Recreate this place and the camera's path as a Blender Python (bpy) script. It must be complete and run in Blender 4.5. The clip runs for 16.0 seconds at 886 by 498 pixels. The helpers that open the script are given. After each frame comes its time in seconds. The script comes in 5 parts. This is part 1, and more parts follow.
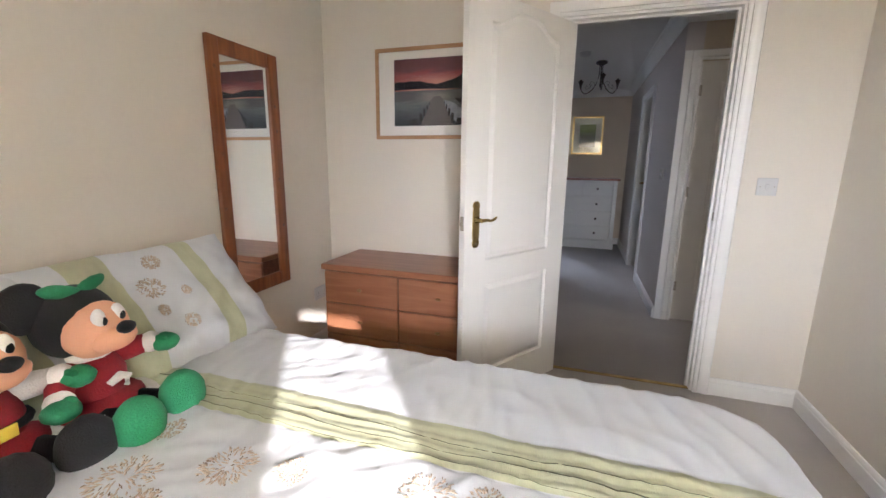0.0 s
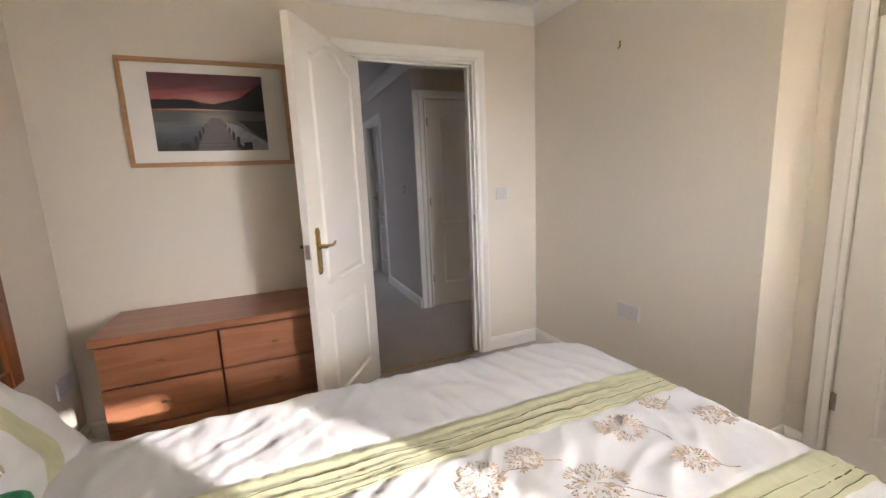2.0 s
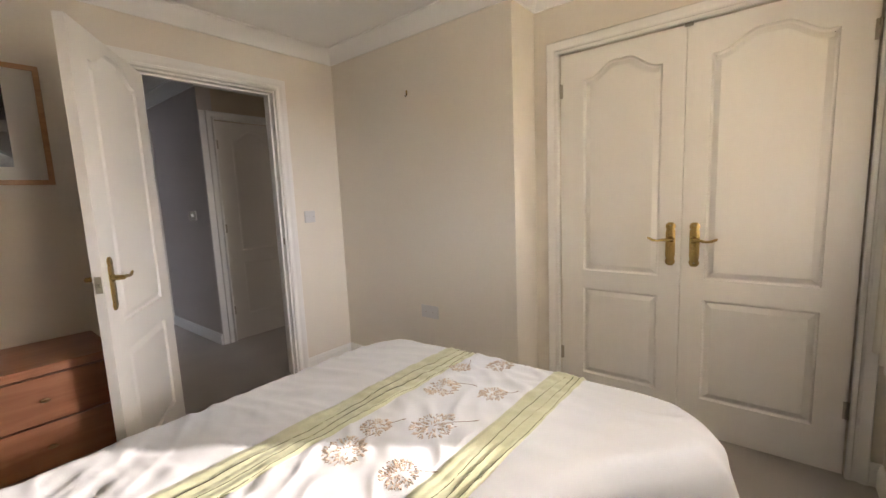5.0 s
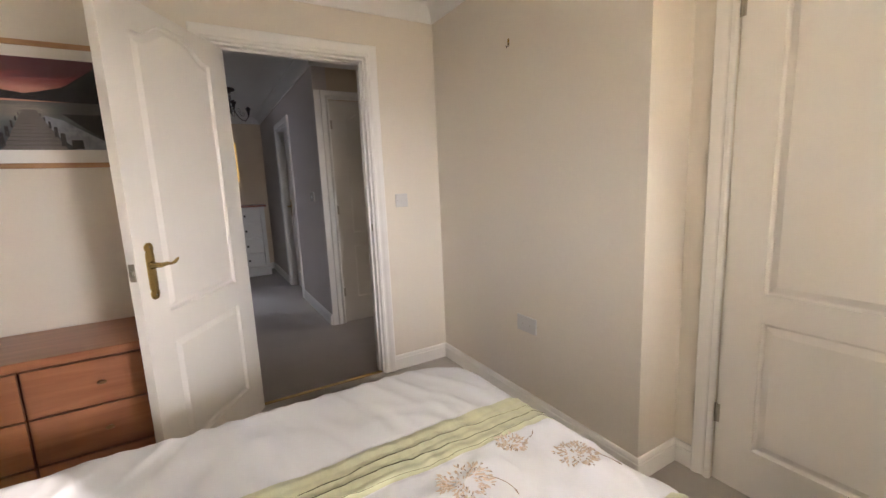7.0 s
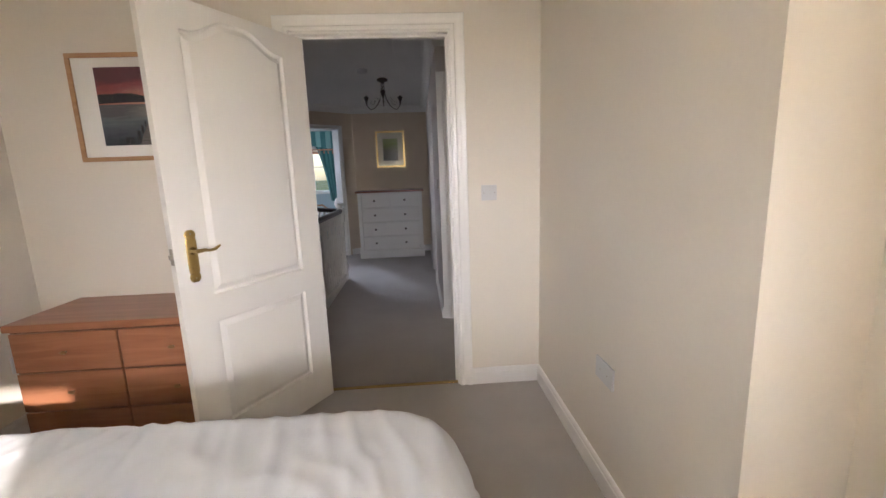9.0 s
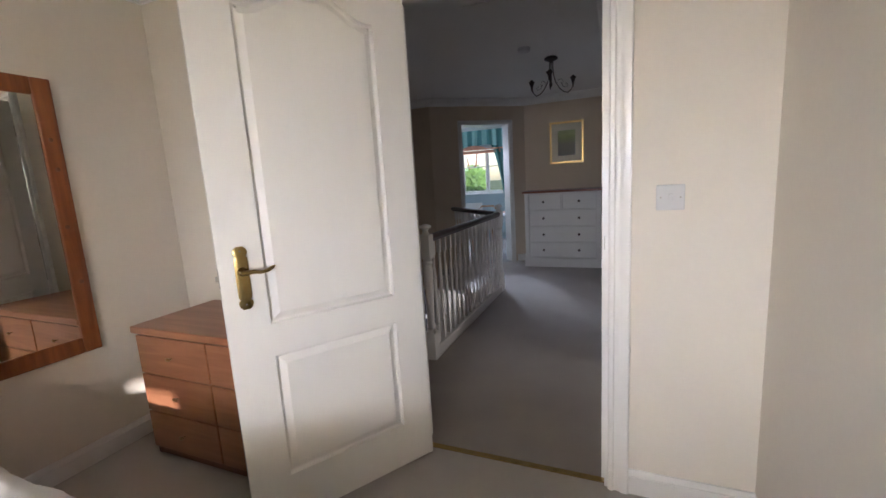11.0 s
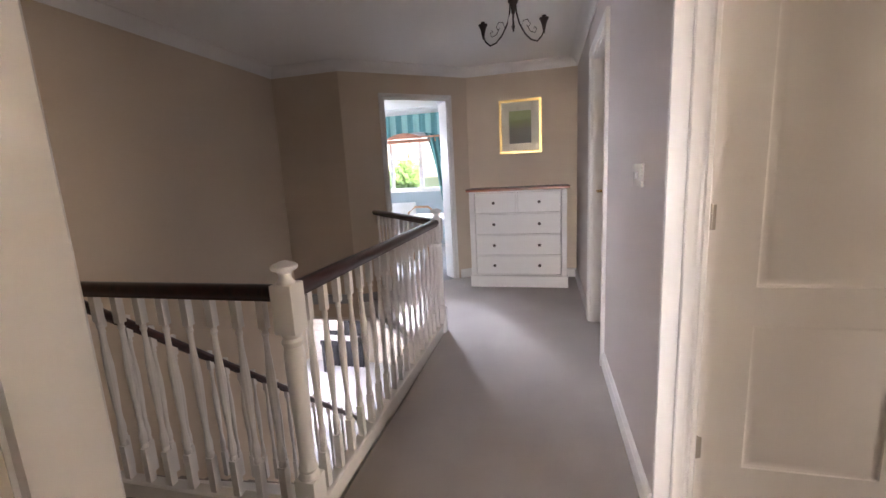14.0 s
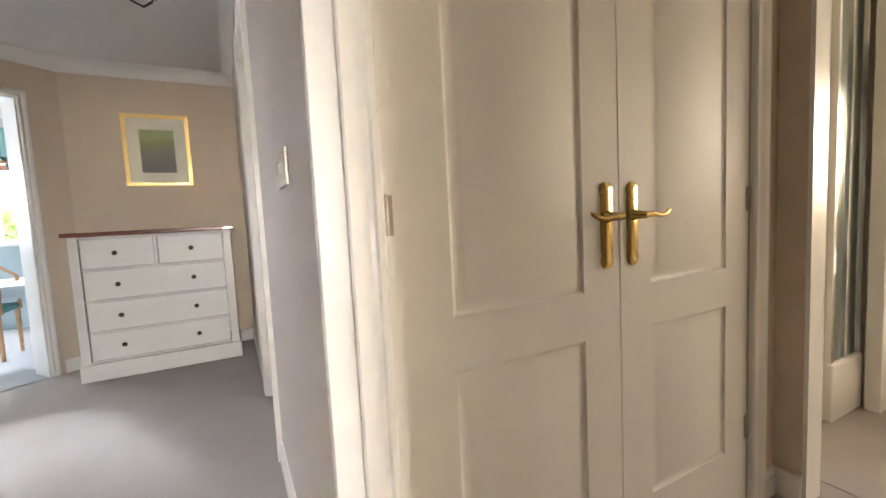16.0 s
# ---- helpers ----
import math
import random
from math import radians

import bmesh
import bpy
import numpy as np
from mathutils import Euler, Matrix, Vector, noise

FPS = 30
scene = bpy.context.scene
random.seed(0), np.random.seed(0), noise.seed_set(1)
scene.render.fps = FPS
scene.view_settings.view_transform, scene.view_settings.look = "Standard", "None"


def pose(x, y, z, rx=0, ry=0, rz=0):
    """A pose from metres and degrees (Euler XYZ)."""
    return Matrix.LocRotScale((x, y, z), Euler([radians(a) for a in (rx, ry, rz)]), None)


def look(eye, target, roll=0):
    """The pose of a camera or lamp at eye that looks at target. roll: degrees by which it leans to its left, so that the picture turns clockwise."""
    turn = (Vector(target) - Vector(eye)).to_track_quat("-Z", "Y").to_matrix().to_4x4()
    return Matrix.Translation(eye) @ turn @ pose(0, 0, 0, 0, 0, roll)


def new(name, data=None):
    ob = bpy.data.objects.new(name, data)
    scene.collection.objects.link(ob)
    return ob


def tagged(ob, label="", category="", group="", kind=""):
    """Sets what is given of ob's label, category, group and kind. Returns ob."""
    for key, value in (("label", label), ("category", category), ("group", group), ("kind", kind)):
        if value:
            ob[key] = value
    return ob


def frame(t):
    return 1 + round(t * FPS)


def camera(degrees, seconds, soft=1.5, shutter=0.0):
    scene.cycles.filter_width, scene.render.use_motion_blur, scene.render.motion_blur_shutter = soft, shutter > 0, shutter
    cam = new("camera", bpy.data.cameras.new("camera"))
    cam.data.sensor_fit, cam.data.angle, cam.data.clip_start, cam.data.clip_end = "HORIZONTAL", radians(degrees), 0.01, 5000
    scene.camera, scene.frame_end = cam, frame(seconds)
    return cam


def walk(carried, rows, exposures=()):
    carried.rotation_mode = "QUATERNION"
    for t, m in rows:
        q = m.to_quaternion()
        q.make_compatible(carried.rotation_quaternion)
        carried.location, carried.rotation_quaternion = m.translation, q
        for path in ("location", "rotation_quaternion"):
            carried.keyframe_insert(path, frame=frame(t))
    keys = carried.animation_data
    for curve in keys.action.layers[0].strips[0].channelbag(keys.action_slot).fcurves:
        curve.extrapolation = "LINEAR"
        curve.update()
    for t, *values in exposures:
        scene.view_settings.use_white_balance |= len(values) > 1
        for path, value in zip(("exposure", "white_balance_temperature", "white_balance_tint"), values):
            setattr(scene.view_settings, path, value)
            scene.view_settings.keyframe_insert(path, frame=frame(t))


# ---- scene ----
cam = camera(94.2, 16.0)
PATH = [
    (0, (0.147, 0.108, 1.254), (-0.458, 1.97, 0.847), 0.7),
    (0.5, (-0.043, 0.179, 1.255), (-0.223, 2.134, 0.874), -0.1),
    (1, (-0.245, 0.156, 1.292), (-0.042, 2.107, 0.899), -1.4),
    (1.5, (-0.381, 0.119, 1.267), (0.098, 2.03, 0.927), -1.9),
    (2, (-0.48, 0.019, 1.285), (0.268, 1.842, 0.944), -2.5),
    (2.5, (-0.59, -0.026, 1.298), (0.474, 1.635, 0.967), -2.3),
    (3, (-0.711, -0.064, 1.301), (0.647, 1.373, 0.998), -2.0),
    (3.5, (-0.781, -0.095, 1.303), (0.77, 1.139, 1.033), -1.6),
    (3.7, (-0.797, -0.107, 1.3), (0.805, 1.063, 1.041), -1.7),
    (5.8, (-0.542, -0.104, 1.261), (0.827, 1.326, 0.977), -2.9),
    (6, (-0.471, -0.106, 1.269), (0.828, 1.385, 0.97), -2.9),
    (6.5, (-0.293, -0.05, 1.251), (0.862, 1.553, 0.942), -2.6),
    (7, (-0.105, 0.077, 1.258), (0.881, 1.789, 0.943), -2.5),
    (7.5, (0.084, 0.124, 1.264), (0.842, 1.947, 0.944), -2.7),
    (8, (0.293, 0.121, 1.261), (0.818, 2.021, 0.922), -2.6),
    (8.5, (0.47, 0.167, 1.25), (0.805, 2.108, 0.9), -2.3),
    (9, (0.638, 0.251, 1.267), (0.745, 2.216, 0.913), -2.1),
    (9.5, (0.808, 0.357, 1.27), (0.61, 2.315, 0.916), -1.4),
    (9.7, (0.873, 0.397, 1.266), (0.552, 2.352, 0.919), -1.7),
    (11.8, (0.839, 1.423, 1.244), (-0.053, 3.178, 0.891), -2.0),
    (12, (0.814, 1.524, 1.231), (-0.081, 3.275, 0.864), -1.0),
    (12.5, (0.711, 1.792, 1.23), (-0.116, 3.576, 0.86), -0.3),
    (13, (0.633, 1.989, 1.207), (-0.162, 3.785, 0.83), -1.9),
    (13.5, (0.567, 2.215, 1.221), (-0.133, 4.05, 0.844), -2.6),
    (14, (0.466, 2.406, 1.223), (-0.013, 4.315, 0.871), -3.0),
    (14.5, (0.489, 2.573, 1.209), (0.368, 4.54, 0.868), -4.4),
    (15, (0.597, 2.758, 1.202), (0.814, 4.722, 0.893), -4.9),
    (15.5, (0.645, 2.916, 1.146), (1.232, 4.814, 0.918), -3.8),
    (16, (0.689, 3.053, 1.053), (1.6, 4.826, 0.892), -2.9),
]
walk(cam, [(t, look(eye, target, roll)) for t, eye, target, roll in PATH], [
    (0.0, 1.15, 6000, 18), (1.0, 1.1, 6250, 20), (2.0, 1.0, 6450, 20), (3.5, 0.75, 6650, 20), (7.0, 0.9, 6700, 21), (7.5, 0.95, 6550, 22), (8.0, 0.85, 5750, 15), (8.5, 0.82, 5800, 15), (9.0, 1.0, 6450, 20), (9.5, 1.1, 6150, 18),
    (12.0, 0.9, 6200, 20), (12.5, 0.9, 6300, 20), (13.0, 1.2, 6500, 20), (13.5, 1.95, 6700, 25), (14.0, 2.5, 6850, 25), (14.5, 2.75, 7000, 18), (15.0, 2.75, 7050, 18), (16.0, 2.75, 7150, 16)])

# ---- world, sun, large lights ----
world = bpy.data.worlds.new("world")
scene.world = world
world.use_nodes = True
wn = world.node_tree.nodes
sky = wn.new("ShaderNodeTexSky")
sky.sky_type = "NISHITA"
sky.sun_disc = False
SUN_WAY = Vector((-0.70, 1.0, -0.40)).normalized()
sky.sun_elevation = math.asin(-SUN_WAY.z)
sky.sun_rotation = math.atan2(-SUN_WAY.x, -SUN_WAY.y)
wn["Background"].inputs["Strength"].default_value = 0.12
world.node_tree.links.new(sky.outputs[0], wn["Background"].inputs["Color"])

def lamp(name, kind, energy, colour, eye, target, **size):
    data = bpy.data.lights.new(name, kind)
    data.energy, data.color = energy, colour
    for key, value in size.items():
        if key == "angle":
            data.angle = value
        elif key == "size":
            data.shape, data.size = "RECTANGLE", value
        elif key == "size_y":
            data.size_y = value
    ob = new(name, data)
    ob.matrix_world = look(eye, target)
    return ob

lamp("sun", "SUN", 5.0, (1.0, 0.95, 0.87), (0, 0, 5), Vector((0, 0, 5)) + SUN_WAY, angle=radians(1.1))
# sky seen through the bedroom window, coming down through the gap below the blind
lamp("window_sky", "AREA", 235.0, (0.86, 0.92, 1.0), (0.70, -2.6, 1.45), (0.35, -0.5, 1.36), size=2.4, size_y=1.0)
# sky in the window of the far bedroom
lamp("far_window_sky", "AREA", 25.0, (0.80, 0.88, 1.0), (-3.20, 9.45, 1.58), (0.1, 5.6, 0.0), size=1.1, size_y=0.6)
lamp("garden_sky", "AREA", 33.0, (0.82, 0.90, 1.0), (-2.4, 11.4, 3.5), (-2.1, 9.2, 1.0), size=4.0, size_y=2.0)
# bright patch of sky above the garden trees, low enough to reach the landing floor
lamp("low_sky", "AREA", 420.0, (0.74, 0.85, 1.0), (-4.8, 14.0, 3.6), (0.1, 5.1, 0.0), size=0.9, size_y=0.5)
# added fill for the room at the end of the landing, through an unseen opening
lamp("side_window_sky", "AREA", 68.0, (1.0, 0.90, 0.74), (7.6, 2.2, 2.2), (5.6, 2.6, 1.3), size=2.4, size_y=2.0)
# added fill for the hall below, through an unseen opening in its west wall
lamp("hall_sky", "AREA", 42.0, (0.84, 0.88, 1.0), (-4.65, 8.2, -1.4), (-2.6, 7.6, -2.4), size=1.6, size_y=1.2)

# ---- materials ----
def material(name, colour, rough=0.6, metal=0.0, vary=0.06, grain=30.0, bump=0.1, bump_scale=200.0, coat=0.0, sheen=0.0, stretch=(1, 1, 1), coords="Object", blotch=2.0):
    """A surface with variation at two scales and a fine relief."""
    m = bpy.data.materials.new(name)
    m.use_nodes = True
    n, l = m.node_tree.nodes, m.node_tree.links
    b = n["Principled BSDF"]
    b.inputs["Roughness"].default_value, b.inputs["Metallic"].default_value = rough, metal
    b.inputs["Coat Weight"].default_value = coat
    b.inputs["Sheen Weight"].default_value = sheen
    tc = n.new("ShaderNodeTexCoord")
    mp = n.new("ShaderNodeMapping")
    mp.inputs["Scale"].default_value = stretch
    l.new(tc.outputs[coords], mp.inputs["Vector"])
    big = n.new("ShaderNodeTexNoise")
    big.inputs["Scale"].default_value, big.inputs["Detail"].default_value = blotch, 4
    small = n.new("ShaderNodeTexNoise")
    small.inputs["Scale"].default_value, small.inputs["Detail"].default_value = grain, 5
    add = n.new("ShaderNodeMath")
    add.operation = "ADD"
    mix = n.new("ShaderNodeMix")
    mix.data_type = "RGBA"
    for t in (big, small):
        l.new(mp.outputs[0], t.inputs["Vector"])
    l.new(big.outputs["Fac"], add.inputs[0])
    l.new(small.outputs["Fac"], add.inputs[1])
    half = n.new("ShaderNodeMapRange")
    half.inputs["From Min"].default_value, half.inputs["From Max"].default_value = 0.6, 1.4
    l.new(add.outputs[0], half.inputs["Value"])
    l.new(half.outputs[0], mix.inputs["Factor"])
    c = Vector(colour)
    mix.inputs["A"].default_value = (*(c * (1 - vary)), 1)
    mix.inputs["B"].default_value = (*[min(1, v) for v in c * (1 + vary)], 1)
    l.new(mix.outputs["Result"], b.inputs["Base Color"])
    if bump:
        fine = n.new("ShaderNodeTexNoise")
        fine.inputs["Scale"].default_value, fine.inputs["Detail"].default_value = bump_scale, 3
        l.new(mp.outputs[0], fine.inputs["Vector"])
        bp = n.new("ShaderNodeBump")
        bp.inputs["Strength"].default_value, bp.inputs["Distance"].default_value = bump, 0.002
        l.new(fine.outputs["Fac"], bp.inputs["Height"])
        l.new(bp.outputs[0], b.inputs["Normal"])
    return m

def wood(name, light, dark, rough, along="x", scale=1.0, coat=0.2, knots=0.0):
    """Wood with long grain along one axis of the thing."""
    m = material(name, light, rough, 0, 0.1, 20, 0.0, coat=coat)
    n, l = m.node_tree.nodes, m.node_tree.links
    tc = n.new("ShaderNodeTexCoord")
    mp = n.new("ShaderNodeMapping")
    s = {"x": (1.2, 14, 14), "y": (14, 1.2, 14), "z": (14, 14, 1.2)}[along]
    mp.inputs["Scale"].default_value = [v * scale for v in s]
    l.new(tc.outputs["Object"], mp.inputs["Vector"])
    t = n.new("ShaderNodeTexNoise")
    t.inputs["Scale"].default_value, t.inputs["Detail"].default_value, t.inputs["Distortion"].default_value = 2.2, 8, 0.6
    l.new(mp.outputs[0], t.inputs["Vector"])
    r = n.new("ShaderNodeValToRGB")
    r.color_ramp.elements[0].position, r.color_ramp.elements[1].position = 0.35, 0.68
    r.color_ramp.elements[0].color, r.color_ramp.elements[1].color = (*dark, 1), (*light, 1)
    l.new(t.outputs["Fac"], r.inputs[0])
    l.new(r.outputs[0], n["Principled BSDF"].inputs["Base Color"])
    if knots:
        v, near, mix, mk = n.new("ShaderNodeTexVoronoi"), n.new("ShaderNodeMapRange"), n.new("ShaderNodeMix"), n.new("ShaderNodeMapping")
        mk.inputs["Scale"].default_value = {"x": (0.6, 1, 1), "y": (1, 0.6, 1), "z": (1, 1, 0.6)}[along]
        v.inputs["Scale"].default_value = knots
        l.new(tc.outputs["Object"], mk.inputs["Vector"])
        l.new(mk.outputs[0], v.inputs["Vector"])
        l.new(v.outputs["Distance"], near.inputs["Value"])
        near.inputs["From Min"].default_value, near.inputs["From Max"].default_value = 0.05, 0.17
        near.inputs["To Min"].default_value, near.inputs["To Max"].default_value = 0.9, 0.0
        mix.data_type = "RGBA"
        mix.inputs["B"].default_value = (*(Vector(dark) * 0.3), 1)
        l.new(near.outputs[0], mix.inputs["Factor"])
        l.new(r.outputs[0], mix.inputs["A"])
        l.new(mix.outputs["Result"], n["Principled BSDF"].inputs["Base Color"])
    bp = n.new("ShaderNodeBump")
    bp.inputs["Strength"].default_value, bp.inputs["Distance"].default_value = 0.15, 0.001
    l.new(t.outputs["Fac"], bp.inputs["Height"])
    l.new(bp.outputs[0], n["Principled BSDF"].inputs["Normal"])
    return m

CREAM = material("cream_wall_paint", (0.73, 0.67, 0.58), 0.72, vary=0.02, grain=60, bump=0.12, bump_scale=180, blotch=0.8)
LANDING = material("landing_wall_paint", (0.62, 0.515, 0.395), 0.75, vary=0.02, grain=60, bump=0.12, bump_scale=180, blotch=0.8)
FAR_WALL = material("pale_blue_wall_paint", (0.47, 0.57, 0.60), 0.75, vary=0.02, bump=0.1)
CEILING = material("ceiling_paint", (0.80, 0.79, 0.76), 0.85, vary=0.015, bump=0.15, bump_scale=120)
GLOSS = material("white_gloss_paint", (0.80, 0.78, 0.74), 0.33, vary=0.015, grain=12, bump=0.02, bump_scale=120, coat=0.2)
DOOR = material("white_door_paint", (0.78, 0.75, 0.70), 0.5, vary=0.012, grain=40, bump=0.10, bump_scale=220, stretch=(1, 1, 0.08))
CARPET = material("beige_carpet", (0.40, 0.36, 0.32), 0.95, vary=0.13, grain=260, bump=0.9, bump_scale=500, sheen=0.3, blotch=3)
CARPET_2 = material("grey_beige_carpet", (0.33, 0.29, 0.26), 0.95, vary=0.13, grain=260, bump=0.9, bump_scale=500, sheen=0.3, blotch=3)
PALE_CARPET = material("pale_carpet", (0.36, 0.37, 0.38), 0.95, vary=0.08, grain=200, bump=0.6, bump_scale=400)
BRASS = material("polished_brass", (0.52, 0.37, 0.145), 0.22, 1.0, vary=0.1, grain=40, bump=0.05)
STEEL = material("dull_steel", (0.42, 0.38, 0.32), 0.35, 1.0)
PLASTIC = material("white_plastic", (0.60, 0.59, 0.575), 0.35, vary=0.01, bump=0.0)
CHERRY = wood("cherry_veneer", (0.38, 0.165, 0.085), (0.29, 0.115, 0.055), 0.33, "x")
CHERRY_DARK = wood("cherry_edge", (0.22, 0.08, 0.035), (0.15, 0.05, 0.022), 0.4, "x")
PINE = wood("stained_pine", (0.32, 0.105, 0.034), (0.17, 0.048, 0.016), 0.35, "z", 0.8, knots=6.0)
OAK = wood("light_oak", (0.50, 0.28, 0.135), (0.40, 0.205, 0.095), 0.4, "x", 1.5)
MAHOGANY = wood("dark_mahogany", (0.050, 0.013, 0.009), (0.020, 0.006, 0.005), 0.30, "y", 1.0, 0.05)
TOP_WOOD = wood("red_brown_top", (0.24, 0.075, 0.035), (0.15, 0.045, 0.02), 0.3, "x")
WHITE_WOOD = material("white_painted_wood", (0.74, 0.73, 0.70), 0.4, vary=0.02, bump=0.1, stretch=(0.2, 1, 1))
OLD_BRASS = material("aged_brass", (0.30, 0.19, 0.10), 0.3, 0.9, vary=0.1, grain=50)
KNOB = material("dark_bronze", (0.05, 0.035, 0.03), 0.35, 0.8)
DUVET = material("white_cotton", (0.635, 0.648, 0.672), 0.85, vary=0.015, grain=80, bump=0.25, bump_scale=700, sheen=0.15)
GREEN = material("pale_green_satin", (0.50, 0.51, 0.33), 0.5, vary=0.10, grain=60, bump=0.4, bump_scale=300, sheen=0.2, stretch=(1, 0.25, 1))
FOLD_SHADE = material("olive_fold_shade", (0.06, 0.055, 0.03), 0.8)
THREAD = material("beige_embroidery", (0.52, 0.42, 0.33), 0.6, vary=0.25, grain=90)
THREAD_DARK = material("brown_embroidery", (0.22, 0.15, 0.10), 0.6, vary=0.2, grain=90)
MATTRESS = material("divan_fabric", (0.55, 0.50, 0.42), 0.9, vary=0.05, bump=0.3)
MOUNT = material("white_card_mount", (0.80, 0.76, 0.69), 0.8, vary=0.01, bump=0.0)
GOLD = material("gilt_frame", (0.86, 0.62, 0.24), 0.35, 1.0, vary=0.12, grain=50)
TEAL = material("teal_fabric", (0.08, 0.25, 0.25), 0.8, vary=0.1, bump=0.3)
TEAL_LIGHT = material("pale_teal_fabric", (0.26, 0.50, 0.47), 0.8, vary=0.06, bump=0.3)
CORAL = material("coral_trim", (0.62, 0.28, 0.18), 0.8)
PLUSH = {
    "black": material("black_plush", (0.012, 0.011, 0.012), 0.95, vary=0.3, grain=200, bump=0.8, sheen=0.05),
    "peach": material("peach_felt", (0.72, 0.36, 0.22), 0.9, vary=0.04, bump=0.3),
    "red": material("red_plush", (0.28, 0.012, 0.02), 0.9, vary=0.15, grain=120, bump=0.8, sheen=0.05),
    "white": material("white_plush", (0.78, 0.74, 0.70), 0.95, vary=0.05, grain=150, bump=1.0, sheen=0.05),
    "green": material("green_plush", (0.02, 0.22, 0.09), 0.9, vary=0.2, grain=150, bump=0.8, sheen=0.05),
    "yellow": material("yellow_felt", (0.7, 0.5, 0.05), 0.8),
}

def glass(name, rough=0.0, mirror=False):
    m = bpy.data.materials.new(name)
    m.use_nodes = True
    b = m.node_tree.nodes["Principled BSDF"]
    b.inputs["Roughness"].default_value = rough
    if mirror:
        b.inputs["Base Color"].default_value, b.inputs["Metallic"].default_value = (0.86, 0.88, 0.87, 1), 1.0
        b.inputs["Roughness"].default_value = 0.01
    else:
        b.inputs["Base Color"].default_value = (1.0, 1.0, 1.0, 1)
        b.inputs["Transmission Weight"].default_value, b.inputs["IOR"].default_value = 1.0, 1.45
    return m

MIRROR = glass("mirror_glass", mirror=True)
GLASS = glass("clear_glass")
MATT_GLASS = glass("anti_glare_picture_glass", 0.02)
MATT_GLASS.node_tree.nodes["Principled BSDF"].inputs["IOR"].default_value = 1.16

def cloth_through(name, colour, share=0.5):
    """Thin fabric that lets daylight through."""
    m = material(name, colour, 0.9, vary=0.05, bump=0.2)
    n, l = m.node_tree.nodes, m.node_tree.links
    t = n.new("ShaderNodeBsdfTranslucent")
    t.inputs["Color"].default_value = (*colour, 1)
    x = n.new("ShaderNodeMixShader")
    x.inputs[0].default_value = share
    l.new(n["Principled BSDF"].outputs[0], x.inputs[1])
    l.new(t.outputs[0], x.inputs[2])
    l.new(x.outputs[0], n["Material Output"].inputs["Surface"])
    return m

CURTAIN = cloth_through("cream_curtain_cloth", (0.86, 0.83, 0.77), 0.62)
BLIND = cloth_through("cream_blind_cloth", (0.92, 0.85, 0.70), 0.8)
CURTAIN_THICK = cloth_through("gathered_curtain_cloth", (0.84, 0.80, 0.73), 0.38)

# ---- helpers of this scene ----
def finish(name, bm, mats, parent=None, label="", smooth=False, kind=""):
    bmesh.ops.recalc_face_normals(bm, faces=bm.faces)
    me = bpy.data.meshes.new(name)
    bm.to_mesh(me)
    bm.free()
    for m in (mats if isinstance(mats, (list, tuple)) else [mats]):
        me.materials.append(m)
    if smooth:
        me.polygons.foreach_set("use_smooth", [True] * len(me.polygons))
        if smooth is not True:
            me.set_sharp_from_angle(angle=radians(smooth))
    ob = new(name, me)
    if parent:
        ob.parent = parent
    return tagged(ob, label, kind=kind)

def part(name, bm, mats, parent, label="", smooth=False):
    return finish(name, bm, mats, parent, label, smooth)

def base(name, m, label, category, group="", kind=""):
    ob = new(name)
    ob.matrix_world = m
    ob.empty_display_size = 0.05
    return tagged(ob, label, category, group, kind)

def box(bm, x0, x1, y0, y1, z0, z1, bevel=0.0, slot=0):
    v = [bm.verts.new((x, y, z)) for x in (x0, x1) for y in (y0, y1) for z in (z0, z1)]
    fs = [bm.faces.new([v[i] for i in q]) for q in ((0, 1, 3, 2), (4, 6, 7, 5), (0, 4, 5, 1), (2, 3, 7, 6), (0, 2, 6, 4), (1, 5, 7, 3))]
    for f in fs:
        f.material_index = slot
    if bevel:
        edges = list({e for f in fs for e in f.edges})
        r = bmesh.ops.bevel(bm, geom=edges, offset=bevel, segments=2, affect="EDGES", profile=0.5)
        for f in r["faces"]:
            f.material_index = slot
    return bm

def solid(*a, **k):
    return box(bmesh.new(), *a, **k)

def slab(bm, pts, z0, z1, slot=0):
    lo = [bm.verts.new((x, y, z0)) for x, y in pts]
    hi = [bm.verts.new((x, y, z1)) for x, y in pts]
    fs = [bm.faces.new(hi), bm.faces.new(lo[::-1])]
    for i in range(len(pts)):
        j = (i + 1) % len(pts)
        fs.append(bm.faces.new((lo[i], lo[j], hi[j], hi[i])))
    for f in fs:
        f.material_index = slot
    return bm

